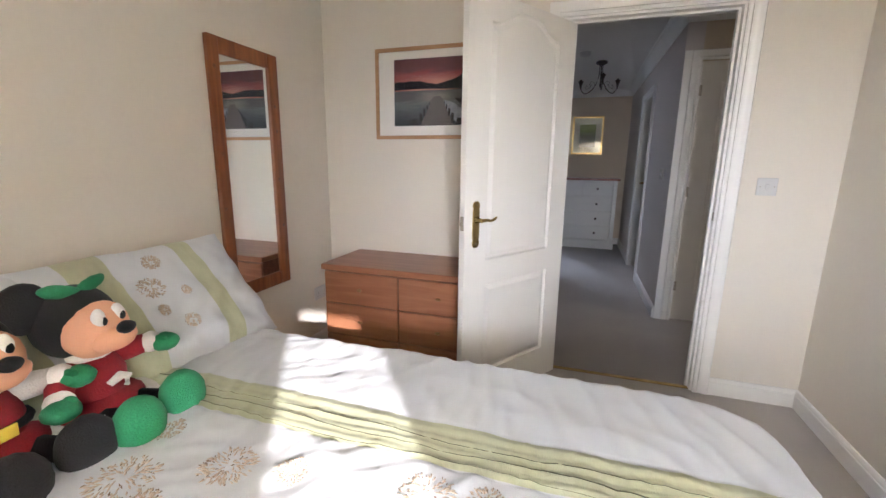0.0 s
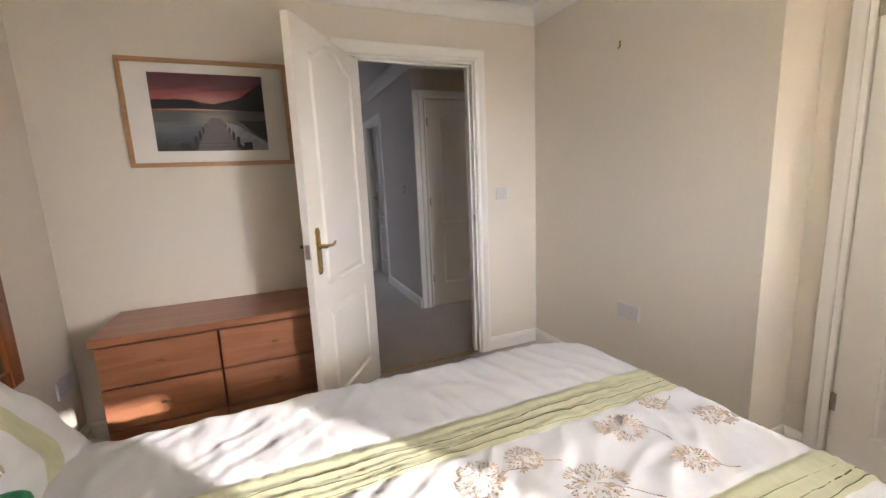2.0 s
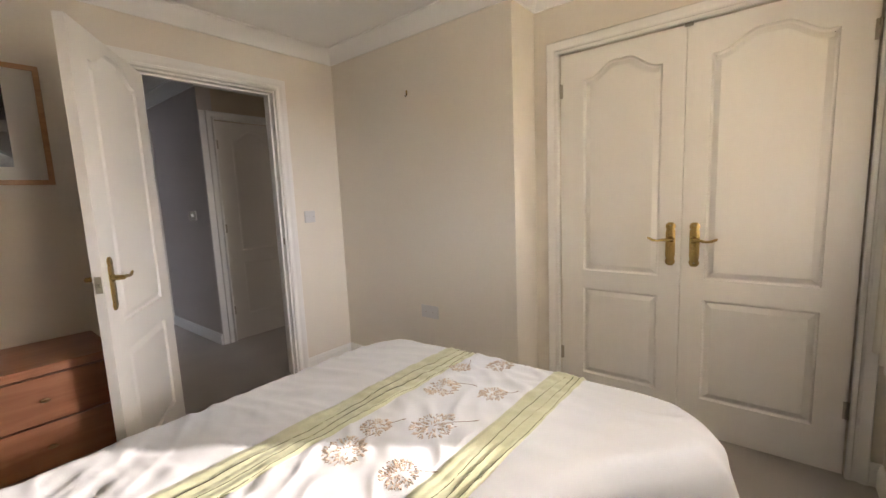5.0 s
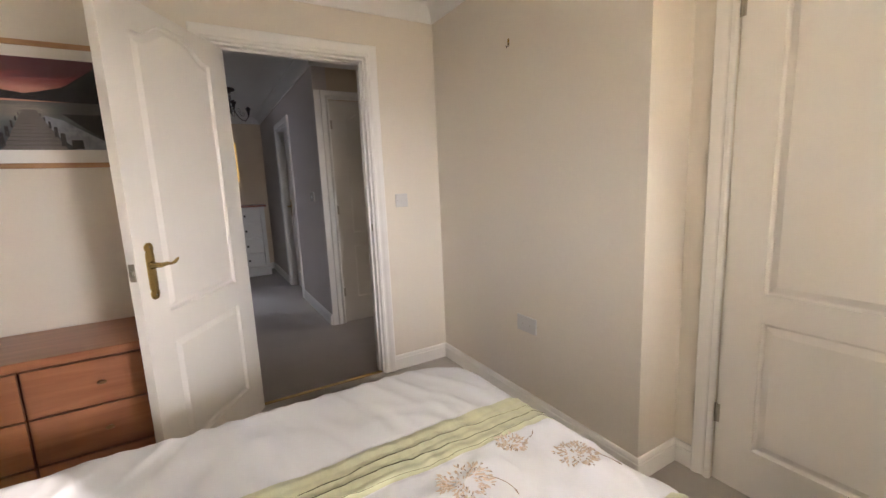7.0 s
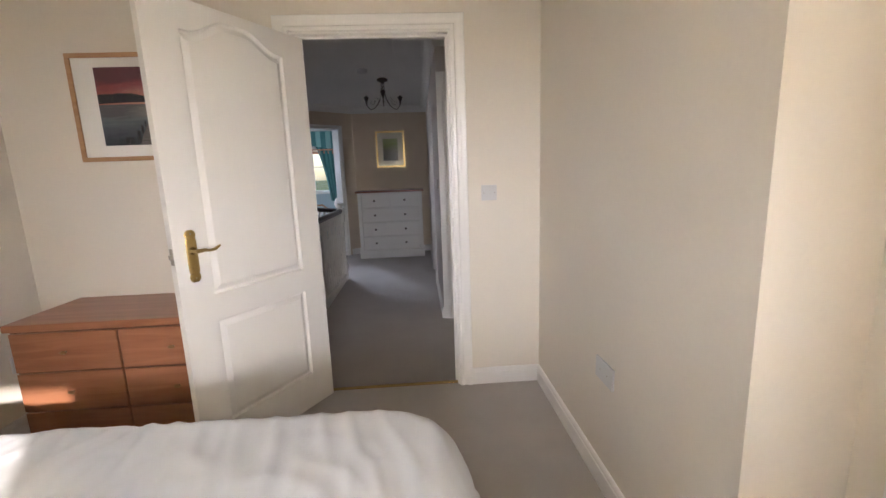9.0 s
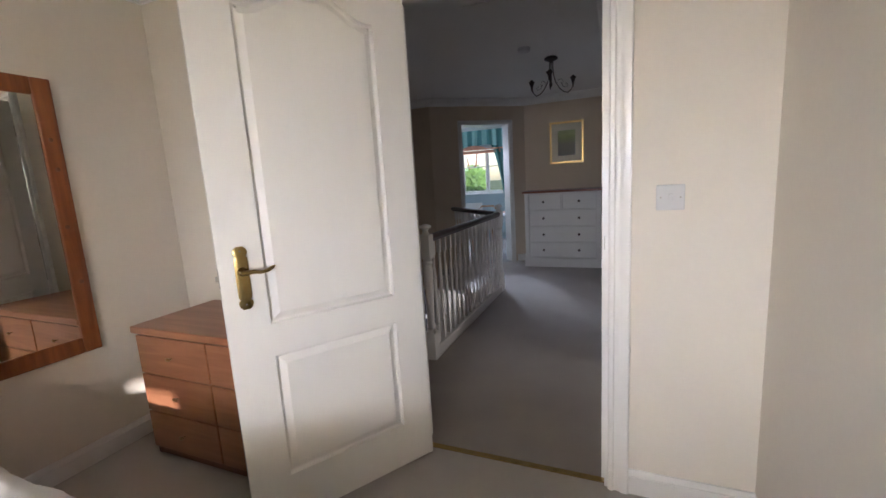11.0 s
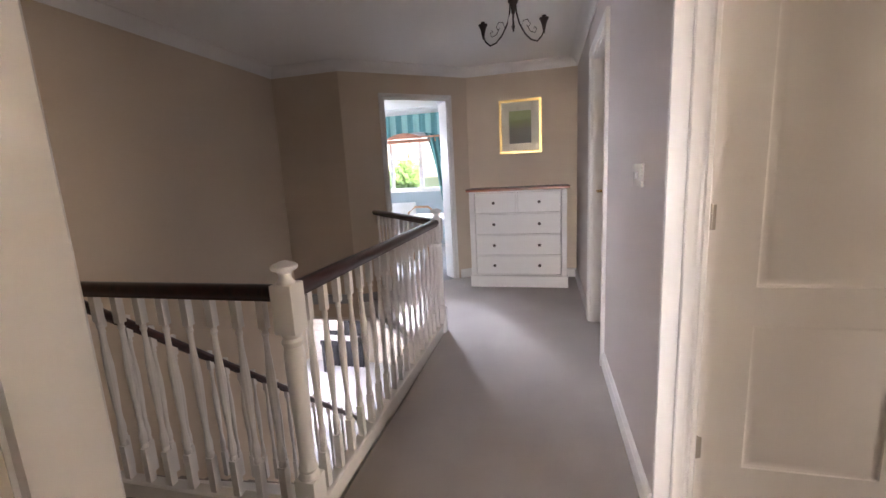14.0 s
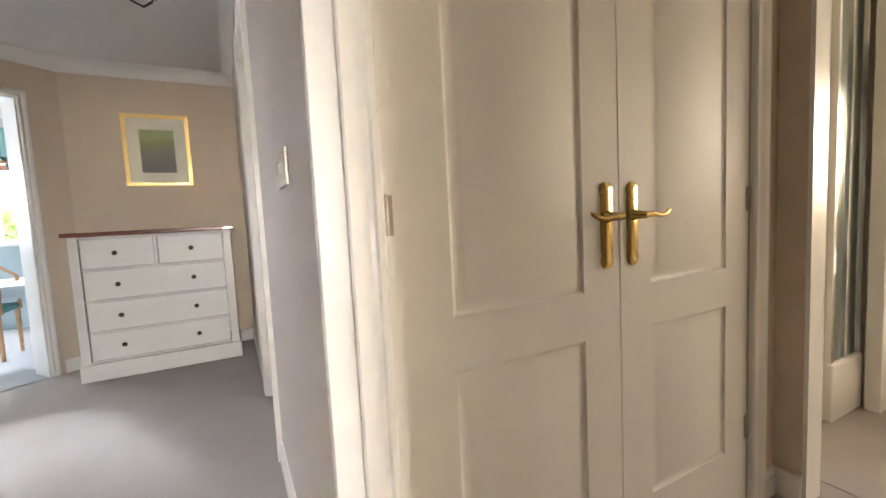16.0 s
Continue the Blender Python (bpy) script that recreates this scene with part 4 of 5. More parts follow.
def pillow(m, w, h, label, seed, bands=((-0.42, -0.12), (0.58, 0.78)), flowers=()):
    """A plump pillow in a pillowcase: local x across, y up, z out of it."""
    bm = bmesh.new()
    us, vs = stations(-1, 1, 0.035, [b for q in bands for b in q]), stations(-1, 1, 0.04)
    def spot(u, v, side=1):
        k = (max(0, 1 - abs(u) ** 3.2) * max(0, 1 - abs(v) ** 3.2)) ** 0.55
        pull = 1 - 0.035 * (1 - abs(u * v)) * (abs(u) ** 6 + abs(v) ** 6)
        n = noise.noise((u * 2.5, v * 2.5, seed))
        z = side * (0.085 * k * (1 + 0.25 * n) + 0.003) + 0.02 * noise.noise((u * 1.5, v * 1.5, seed + 5)) + 0.006 * noise.noise((u * 7, v * 5, seed + 2))
        z += 0.006 * math.sin(9 * (u + v) + seed) * (1 - k)
        return Vector((u * w / 2 * pull, v * h / 2 * pull, z))
    for side in (1, -1):
        g = [[bm.verts.new(spot(u, v, side)) for u in us] for v in vs]
        for j in range(len(vs) - 1):
            for i in range(len(us) - 1):
                um = (us[i] + us[i + 1]) / 2
                slot = 1 if side == 1 and any(a < um < b for a, b in bands) else 0
                bm.faces.new((g[j][i], g[j][i + 1], g[j + 1][i + 1], g[j + 1][i])).material_index = slot
    bmesh.ops.remove_doubles(bm, verts=bm.verts, dist=0.0001)
    ob = finish("pillow", bm, [DUVET, GREEN], None, label, smooth=True)
    ob["category"] = "pillow"
    ob.matrix_world = m
    for k, (fu, fv, size) in enumerate(flowers):
        e = new("flower")
        e.parent = ob
        e["label"] = "beige and brown embroidered flower"
        flower(e, lambda a, b: spot(fu + a * 2 / w, fv + b * 2 / h) + Vector((0, 0, 0.001)), size, seed * 10 + k)
    return ob

def leaning(x, y, z, back, turn=0):
    """Pillow pose: leaning back against the west wall, its face to the east."""
    return Matrix.Translation((x, y, z)) @ pose(0, 0, 0, 0, 0, 90 + turn) @ pose(0, 0, 0, 90 - back, 0, 0)

PF = [(-0.18, 0.24, 0.037), (-0.03, 0.62, 0.026), (0.09, 0.06, 0.016), (-0.20, -0.12, 0.018), (-0.02, -0.38, 0.023)]
pillow(leaning(-1.22, 1.13, 0.735, 38), 0.74, 0.50, "plump white pillow with green bands and beige flowers, leaning on another", 3, bands=((-0.70, -0.38), (0.28, 0.50)), flowers=PF)
pillow(leaning(-1.21, 0.44, 0.735, 40), 0.74, 0.50, "plump white pillow with green bands behind the soft toys", 4, bands=((-0.7, -0.52), (0.5, 0.8)), flowers=[(0.2, 0.1, 0.03), (0.3, 0.6, 0.026)])

def toy(m, label, bow=True):
    """A seated soft toy, kept plain and in one mesh."""
    mats = [PLUSH[k] for k in ("black", "peach", "red", "white", "green", "yellow")]
    bm = bmesh.new()
    R = lambda a, b=0, c=0: pose(0, 0, 0, a, b, c)
    ball(bm, (0, 0, 0.14), (0.085, 0.075, 0.11), 2)
    ball(bm, (0, 0.0, 0.065), (0.125, 0.11, 0.055), 2)
    ball(bm, (0, 0, 0.04), (0.135, 0.12, 0.035), 3)
    ball(bm, (0, 0, 0.235), (0.06, 0.055, 0.03), 3)
    ball(bm, (0, 0.030, 0.335), (0.108, 0.100, 0.110), 0, segs=28)
    ball(bm, (-0.098, 0.062, 0.405), (0.070, 0.040, 0.074), 0)
    ball(bm, (0.004, -0.036, 0.312), (0.092, 0.072, 0.086), 1, segs=28)
    ball(bm, (0.010, -0.088, 0.285), (0.066, 0.050, 0.040), 1)
    ball(bm, (0.012, -0.138, 0.318), (0.027, 0.022, 0.019), 0, segs=14)
    for q in (-1, 1):
        ball(bm, (0.006 + q * 0.030, -0.088, 0.352), (0.020, 0.016, 0.031), 3, segs=14)
        ball(bm, (0.010 + q * 0.028, -0.101, 0.345), (0.009, 0.007, 0.013), 0, segs=12)
    for s in (-1, 1):
        lift = 0.06 if s > 0 or not bow else 0.01
        tube(bm, [(s * 0.06, 0, 0.20), (s * 0.11, -0.02, 0.178 + lift * 0.4), (s * 0.145, -0.055, 0.15 + lift)], [0.036, 0.036, 0.03], 12, 2 if bow else 3)
        ball(bm, (s * 0.148, -0.062, 0.148 + lift), (0.036, 0.036, 0.034), 3)
        ball(bm, (s * 0.170, -0.095, 0.14 + lift), (0.042, 0.046, 0.030), 4)
        ball(bm, (s * 0.150, -0.105, 0.160 + lift), (0.012, 0.022, 0.014), 4)
        tube(bm, [(s * 0.045, -0.05, 0.05), (s * 0.062, -0.13, 0.045), (s * 0.075, -0.19, 0.05)], [0.04, 0.036, 0.034], 12, 0)
        ball(bm, (s * 0.078, -0.225, 0.065), (0.070, 0.062, 0.080), 4 if bow else 0)
    if bow:
        ring = [2 * math.pi * i / 28 for i in range(29)]
        tube(bm, [(0.138 * math.cos(q), 0.128 * math.sin(q), 0.055) for q in ring], [0.022 + 0.003 * math.sin(5 * q) for q in ring], 8, 3)
        tube(bm, [(-0.03, -0.088, 0.15), (0.0, -0.096, 0.165), (0.028, -0.09, 0.15), (0.01, -0.1, 0.13)], [0.011, 0.013, 0.013, 0.009], 8, 3)
        for s in (-1, 1):
            ball(bm, (s * 0.045, 0.0, 0.440), (0.052, 0.020, 0.020), 4, R(0, s * -14, s * 12))
    else:
        tube(bm, [(0.088 * math.cos(a), 0.078 * math.sin(a), 0.135) for a in [2 * math.pi * i / 24 for i in range(25)]], 0.012, 8, 0)
        box(bm, -0.022, 0.022, -0.094, -0.086, 0.118, 0.152, 0.003, 5)
    for v in bm.verts:
        v.co += Vector((noise.noise(v.co * 60), noise.noise(v.co * 60 + Vector((9, 0, 0))), noise.noise(v.co * 60 + Vector((0, 9, 0))))) * 0.0025
    ob = finish("soft_toy", bm, mats, None, label, smooth=True)
    ob["category"] = "soft toy"
    ob.matrix_world = m
    return ob

toy(Matrix.Translation((-1.03, 0.775, 0.556)) @ pose(0, 0, 0, 0, 0, 98) @ pose(0, 0, 0, -3, 0, 0) @ Matrix.Scale(0.86, 4), "seated soft toy in a red dress with green mittens and boots")
toy(Matrix.Translation((-1.05, 0.56, 0.556)) @ pose(0, 0, 0, 0, 0, 94) @ pose(0, 0, 0, -3, 0, 0) @ Matrix.Scale(0.86, 4), "seated soft toy in a red suit with black belt and boots", False)

# chest of drawers in the corner
chest = base("chest_of_drawers", pose(-1.25, 2.13, 0), "cherry wood chest of drawers with oval brass knobs, beside the door", "chest of drawers")
CW, CD, CH = 0.955, 0.44, 0.67
bm = bmesh.new()
box(bm, 0.0, 0.02, 0.018, CD, 0, 0.634)
box(bm, CW - 0.02, CW, 0.018, CD, 0, 0.634)
box(bm, 0.02, CW - 0.02, CD - 0.01, CD, 0.02, 0.634)
box(bm, 0.02, CW - 0.02, 0.022, CD - 0.01, 0.0, 0.05)
box(bm, 0.02, CW - 0.02, 0.03, CD - 0.01, 0.615, 0.634)
part("carcass", bm, CHERRY_DARK, chest, "dark-edged cherry carcass")
part("top", solid(-0.012, CW + 0.012, -0.010, CD + 0.008, 0.635, CH, 0.006), CHERRY, chest, "cherry veneered top with a rounded edge")
for c in (0, 1):
    for r in range(3):
        x0, z0 = 0.004 + c * (CW / 2 - 0.001), 0.435 - r * 0.195
        dr = part("drawer", solid(x0 + 0.002, x0 + CW / 2 - 0.008, 0, 0.018, z0 + 0.003, z0 + 0.190, 0.0025), CHERRY, chest, "cherry veneered drawer front")
        kb = part("knob", lathe(bmesh.new(), [(0.004, 0), (0.004, 0.012), (0.010, 0.016), (0.012, 0.021), (0.009, 0.026), (0.003, 0.028)], 16), OLD_BRASS, dr, "small oval aged brass knob", smooth=40)
        kb.matrix_local = Matrix.Translation((x0 + CW / 4, 0, z0 + 0.098)) @ pose(0, 0, 0, 90) @ Matrix.Diagonal((1.35, 0.75, 0.85, 1))

# tall pine mirror
mir = base("wall_mirror", pose(-1.488, 1.866, 0), "tall narrow wall mirror in a knotty reddish pine frame", "mirror")
MZ0, MZ1, MW, FW = 0.555, 1.81, 0.235, 0.075
for name, b in (("frame_side", (-MW + 0.018, -MW + FW + 0.006)), ("frame_side", (MW - FW + 0.004, MW))):
    part(name, solid(0.0, 0.026, b[0], b[1], MZ0, MZ1, 0.006), PINE, mir, "reddish pine frame board")
for b in ((MZ0, MZ0 + FW), (MZ1 - FW, MZ1)):
    part("frame_rail", solid(0.0, 0.024, -MW + FW + 0.006, MW - FW + 0.004, b[0], b[1], 0.006), PINE, mir, "reddish pine frame board")
part("glass", solid(0.001, 0.014, -MW + FW + 0.006, MW - FW + 0.004, MZ0 + FW, MZ1 - FW), MIRROR, mir, "mirror glass")
kr = random.Random(3)
for k in range(9):
    side = kr.choice((-1, 1))
    ko = part("knot", lathe(bmesh.new(), [(0.010, 0), (0.0085, 0.0008), (0.002, 0.001)], 12), CHERRY_DARK, mir, "dark pine knot", smooth=True)
    ko.matrix_local = Matrix.Translation((0.0258, side * (MW - FW / 2 + kr.uniform(-0.015, 0.015)), MZ0 + 0.08 + k * 0.13)) @ pose(0, 0, 0, 0, 90)

def framed(name, m, w, h, fw, mats, mount, label, art, depth=0.02, glaze=GLASS):
    """A framed print: local x across, z up from its lower left corner, front towards -y."""
    e = base(name, m, label, "picture")
    bm = bmesh.new()
    box(bm, 0, w, -depth, 0, 0, fw, 0.002)
    box(bm, 0, w, -depth, 0, h - fw, h, 0.002)
    box(bm, 0, fw, -depth, 0, fw, h - fw, 0.002)
    box(bm, w - fw, w, -depth, 0, fw, h - fw, 0.002)
    part("frame", bm, mats, e)
    part("mount", solid(fw, w - fw, -depth * 0.5, -0.001, fw, h - fw), MOUNT, e, "white card mount")
    art(e, mount, depth * 0.5)
    g = part("glass", solid(fw - 0.001, w - fw + 0.001, -depth * 0.72, -depth * 0.62, fw - 0.001, h - fw + 0.001), glaze, e, "picture glass")
    g.visible_shadow = False
    return e

def flat(colour, name, rough=0.6, vary=0.1, grain=25, stretch=(1, 1, 1), blotch=6):
    return material(name, colour, rough, vary=vary, grain=grain, bump=0.0, stretch=stretch, blotch=blotch)

def ramp(name, stops, axis_z0, axis_z1, streak=0.3, stretch=(3, 1, 30), spot=None):
    """A printed picture's tones from bottom to top."""
    m = flat((0.5, 0.5, 0.5), name)
    n, l = m.node_tree.nodes, m.node_tree.links
    tc, sep, mr, cr = n.new("ShaderNodeTexCoord"), n.new("ShaderNodeSeparateXYZ"), n.new("ShaderNodeMapRange"), n.new("ShaderNodeValToRGB")
    mp, t, ad = n.new("ShaderNodeMapping"), n.new("ShaderNodeTexNoise"), n.new("ShaderNodeMath")
    mp.inputs["Scale"].default_value = stretch
    ad.operation = "MULTIPLY_ADD"
    l.new(tc.outputs["Object"], sep.inputs[0])
    l.new(tc.outputs["Object"], mp.inputs["Vector"])
    l.new(mp.outputs[0], t.inputs["Vector"])
    t.inputs["Scale"].default_value, t.inputs["Detail"].default_value = 2.0, 4
    mr.inputs["From Min"].default_value, mr.inputs["From Max"].default_value = axis_z0, axis_z1
    l.new(sep.outputs["Z"], mr.inputs["Value"])
    l.new(t.outputs["Fac"], ad.inputs[0])
    ad.inputs[1].default_value = streak
    l.new(mr.outputs[0], ad.inputs[2])
    l.new(ad.outputs[0], cr.inputs[0])
    while len(cr.color_ramp.elements) < len(stops):
        cr.color_ramp.elements.new(0.5)
    for el, (p, c) in zip(cr.color_ramp.elements, stops):
        el.position, el.color = p + streak * 0.5, (*c, 1)
    l.new(cr.outputs[0], n["Principled BSDF"].inputs["Base Color"])
    if spot:
        away, fade, mix = n.new("ShaderNodeVectorMath"), n.new("ShaderNodeMapRange"), n.new("ShaderNodeMix")
        flat_y = n.new("ShaderNodeVectorMath")
        flat_y.operation, away.operation = "MULTIPLY", "DISTANCE"
        flat_y.inputs[1].default_value = (0.55, 0, 1.5)
        l.new(tc.outputs["Object"], flat_y.inputs[0])
        l.new(flat_y.outputs[0], away.inputs[0])
        away.inputs[1].default_value = (spot[0][0] * 0.55, 0, spot[0][2] * 1.5)
        fade.interpolation_type = "SMOOTHERSTEP"
        fade.inputs["From Min"].default_value, fade.inputs["From Max"].default_value = 0.0, spot[1]
        fade.inputs["To Min"].default_value, fade.inputs["To Max"].default_value = 1.0, 0.0
        l.new(away.outputs["Value"], fade.inputs["Value"])
        times = n.new("ShaderNodeMath")
        times.operation = "MULTIPLY"
        l.new(fade.outputs[0], times.inputs[0])
        l.new(t.outputs["Fac"], times.inputs[1])
        mix.data_type = "RGBA"
        mix.inputs["B"].default_value = (*spot[2], 1)
        l.new(times.outputs[0], mix.inputs["Factor"])
        l.new(cr.outputs[0], mix.inputs["A"])
        l.new(mix.outputs["Result"], n["Principled BSDF"].inputs["Base Color"])
    return m

def jetty_print(e, mount, y):
    x0, x1, z0, z1 = mount
    w, h = x1 - x0, z1 - z0
    hor = z0 + 0.47 * h
    skym = ramp("print_sky", [(0.0, (0.50, 0.17, 0.11)), (0.22, (0.38, 0.10, 0.08)), (0.6, (0.24, 0.055, 0.055)), (1.0, (0.13, 0.04, 0.045))], hor, z1, 0.6, (3.5, 1, 20), ((x0 + 0.50 * w, 0, z0 + 0.57 * h), 0.16, (0.78, 0.46, 0.34)))
    water = ramp("print_water", [(0.0, (0.028, 0.032, 0.033)), (0.45, (0.085, 0.097, 0.098)), (0.75, (0.15, 0.16, 0.155)), (1.0, (0.11, 0.105, 0.10))], z0, hor, 0.4, (4, 1, 34), ((x0 + 0.50 * w, 0, z0 + 0.43 * h), 0.09, (0.42, 0.38, 0.30)))
    hill, deck, foam, post = flat((0.020, 0.017, 0.020), "print_hills"), flat((0.16, 0.135, 0.12), "print_jetty", stretch=(2, 1, 40)), flat((0.30, 0.31, 0.33), "print_spray", vary=0.35, grain=60, blotch=25), flat((0.03, 0.025, 0.025), "print_posts")
    bm = bmesh.new()
    yy = -y - 0.0006
    def poly(pts, slot, lift):
        f = bm.faces.new([bm.verts.new((x0 + a * w, yy - lift * 0.00025, z0 + b * h)) for a, b in pts])
        f.material_index = slot
    poly([(0, 0.50), (1, 0.50), (1, 1), (0, 1)], 0, 0)
    poly([(0, 0), (1, 0), (1, 0.53), (0, 0.53)], 1, 0.3)
    lie = lambda u: 0.54 + 0.012 * math.sin(u * 5)
    def ridge(u):
        west = 0.675 - 0.02 * abs(u - 0.2) * 5 - 0.20 * max(0, u - 0.36)
        east = 0.605 + 0.33 * max(0, u - 0.50) + 0.85 * max(0, u - 0.76) ** 1.15
        return max(west, east if u > 0.5 else 0) + 0.012 * noise.noise((u * 11, 0, 0)) + 0.006 * noise.noise((u * 40, 3, 0))
    us_ = [i / 48 for i in range(49)]
    for p, q in zip(us_, us_[1:]):
        poly([(p, lie(p)), (q, lie(q)), (q, min(0.985, ridge(q))), (p, min(0.985, ridge(p)))], 2, 1)
    poly([(0.62, 0.38), (0.74, 0.33), (0.86, 0.22), (1.0, 0.10), (1.0, 0.0), (0.80, 0.0), (0.70, 0.14), (0.62, 0.30)], 4, 0.8)
    poly([(0.74, 0.40), (1.0, 0.40), (1.0, 0.13), (0.88, 0.24)], 5, 0.9)
    poly([(0.33, 0.0), (0.74, 0.0), (0.575, 0.44), (0.495, 0.44)], 3, 1.2)
    for i in range(16):
        u = 1 - (1 - i / 16) ** 1.9
        zz = 0.43 * u
        p, q = 0.33 + 0.165 * zz / 0.44, 0.74 - 0.165 * zz / 0.44
        poly([(p, zz), (q, zz), (q, zz + 0.0045 * (1.1 - u)), (p, zz + 0.0045 * (1.1 - u))], 5, 2)
    for i in range(6):
        u = 1 - (1 - (i + 0.6) / 6.4) ** 1.7
        zz, k = 0.43 * u, 1.05 - u
        for c in (0.31 + 0.175 * u, 0.745 - 0.165 * u):
            poly([(c - 0.02 * k, zz - 0.03 * k), (c + 0.02 * k, zz - 0.03 * k), (c + 0.018 * k, zz + 0.13 * k), (c - 0.016 * k, zz + 0.14 * k)], 5, 3)
    poly([(0.20, 0.01), (0.29, 0.01), (0.285, 0.10), (0.205, 0.105)], 5, 3)
    poly([(0.77, 0.01), (0.85, 0.01), (0.848, 0.11), (0.772, 0.11)], 5, 3)
    part("print", bm, [skym, water, hill, deck, foam, post], e, "printed photograph of a jetty in a lake at dusk")

framed("picture", pose(-1.108, 2.584, 1.400), 0.778, 0.535, 0.022, OAK, (0.125, 0.650, 0.080, 0.467), "oak framed print of a lake jetty at dusk, white mount", jetty_print, glaze=MATT_GLASS)

def faded_print(e, mount, y):
    x0, x1, z0, z1 = mount
    top = ramp("print_meadow", [(0.0, (0.16, 0.15, 0.13)), (0.45, (0.22, 0.21, 0.15)), (0.7, (0.26, 0.29, 0.10)), (1.0, (0.36, 0.38, 0.16))], z0, z1, 0.35, (6, 1, 9))
    bm = bmesh.new()
    f = bm.faces.new([bm.verts.new((x, -y - 0.0006, z)) for x, z in ((x0, z0), (x1, z0), (x1, z1), (x0, z1))])
    part("print", bm, [top], e, "faded green landscape print")

MOUNT_2 = material("buff_card_mount", (0.72, 0.66, 0.52), 0.8, vary=0.01, bump=0.0)
p2 = framed("picture", pose(-0.018, 7.229, 1.420), 0.465, 0.582, 0.029, GOLD, (0.112, 0.352, 0.11, 0.46), "gilt framed faded landscape print with a buff mount", faded_print)
for c in p2.children:
    if c.name.startswith("mount"):
        c.data.materials[0] = MOUNT_2
        c["label"] = "buff card mount"

SHUTTER = material("grey_plastic", (0.40, 0.39, 0.38), 0.5, vary=0.01, bump=0)
def plate(name, m, w, h, label, category, rockers=(), pins=(), holes=False, mat=None):
    """Wall plate: local x across and z up from its middle, front towards -y."""
    e = base(name, m, label, category)
    part("face_plate", solid(-w / 2, w / 2, -0.009, 0.0, -h / 2, h / 2, 0.003), mat or PLASTIC, e)
    for x in rockers:
        part("rocker", solid(x - 0.007, x + 0.007, -0.013, -0.0095, -0.013, 0.013, 0.002), PLASTIC, e, "white rocker switch")
    for x in pins:
        part("screw", lathe(bmesh.new(), [(0.003, 0), (0.003, 0.001), (0.001, 0.0015)], 8), STEEL, e).matrix_local = Matrix.Translation((x, -0.0092, 0)) @ pose(0, 0, 0, 90)
    if holes:
        for cx in (-w / 4, w / 4):
            for dx, dz, a, b in ((0, 0.013, 0.0035, 0.006), (-0.011, -0.010, 0.005, 0.003), (0.011, -0.010, 0.005, 0.003)):
                part("socket_hole", solid(cx + dx - a, cx + dx + a, -0.0096, -0.0088, dz - b - 0.012, dz + b - 0.012), SHUTTER, e, "socket hole")
            part("rocker", solid(cx * 0.45 - 0.006, cx * 0.45 + 0.006, -0.012, -0.0095, 0.016, 0.034, 0.002), PLASTIC, e, "white rocker switch")
    return e

plate("light_switch", pose(1.037, 2.5845, 1.159), 0.087, 0.087, "single white plastic light switch by the door", "light switch", (0.0,), (-0.03, 0.03))
plate("wall_socket", pose(1.3295, 1.695, 0.492, 0, 0, -90), 0.147, 0.087, "double white plastic blank plate with two screws, low on the wall", "wall socket", pins=(-0.03, 0.03))
plate("wall_socket", pose(-1.4895, 2.43, 0.38, 0, 0, 90), 0.147, 0.087, "double white plastic wall socket behind the chest of drawers", "wall socket", pins=(-0.06, 0.06), holes=True)
plate("light_switch", pose(0.8195, 4.13, 1.185, 0, 0, -90), 0.147, 0.087, "brushed steel light switch plate on the landing", "light switch", (-0.015, 0.015), (), mat=STEEL)
hook = base("picture_hook", pose(1.3295, 1.813, 1.945), "small brass picture hook on the bare wall", "picture hook")
part("plate", solid(-0.002, 0.0, -0.006, 0.006, -0.012, 0.020, 0.0005), BRASS, hook)
part("hook", tube(bmesh.new(), [(-0.002, 0, 0.0), (-0.004, 0, -0.018), (-0.012, 0, -0.024), (-0.016, 0, -0.014)], 0.002, 8), KNOB, hook, "bent hook", smooth=True)

# ---- landing furniture ----
lc = base("chest_of_drawers", pose(-0.31, 6.735, 0), "white chest of drawers with a red-brown top and dark knobs", "chest of drawers")
LW, LD = 1.0, 0.43
bm = bmesh.new()
box(bm, 0, 0.055, 0.01, LD, 0.10, 1.030, 0.003)
box(bm, LW - 0.055, LW, 0.01, LD, 0.10, 1.030, 0.003)
box(bm, 0.055, LW - 0.055, LD - 0.02, LD, 0.10, 1.03)
part("carcass", bm, WHITE_WOOD, lc, "white painted carcass")
for z in (0.135, 0.345, 0.57, 0.795, 1.020):
    part("rail", solid(0.055, LW - 0.055, 0.012, 0.06, z - 0.006, z + 0.006), WHITE_WOOD, lc, "white painted rail")
part("upright", solid(LW / 2 - 0.008, LW / 2 + 0.008, 0.012, 0.06, 0.802, 1.013), WHITE_WOOD, lc, "white painted upright")
part("plinth", solid(-0.012, LW + 0.012, 0.0, LD, 0, 0.125, 0.006), WHITE_WOOD, lc, "white painted plinth")
part("top", solid(-0.03, LW + 0.03, -0.022, LD + 0.01, 1.031, 1.060, 0.006), TOP_WOOD, lc, "red-brown wooden top")
def lknob(parent, x, z):
    k = part("knob", lathe(bmesh.new(), [(0.007, 0), (0.007, 0.01), (0.014, 0.016), (0.0165, 0.023), (0.012, 0.030), (0.003, 0.032)], 16), KNOB, parent, "round dark knob", smooth=40)
    k.matrix_local = Matrix.Translation((x, 0.016, z)) @ pose(0, 0, 0, 90)
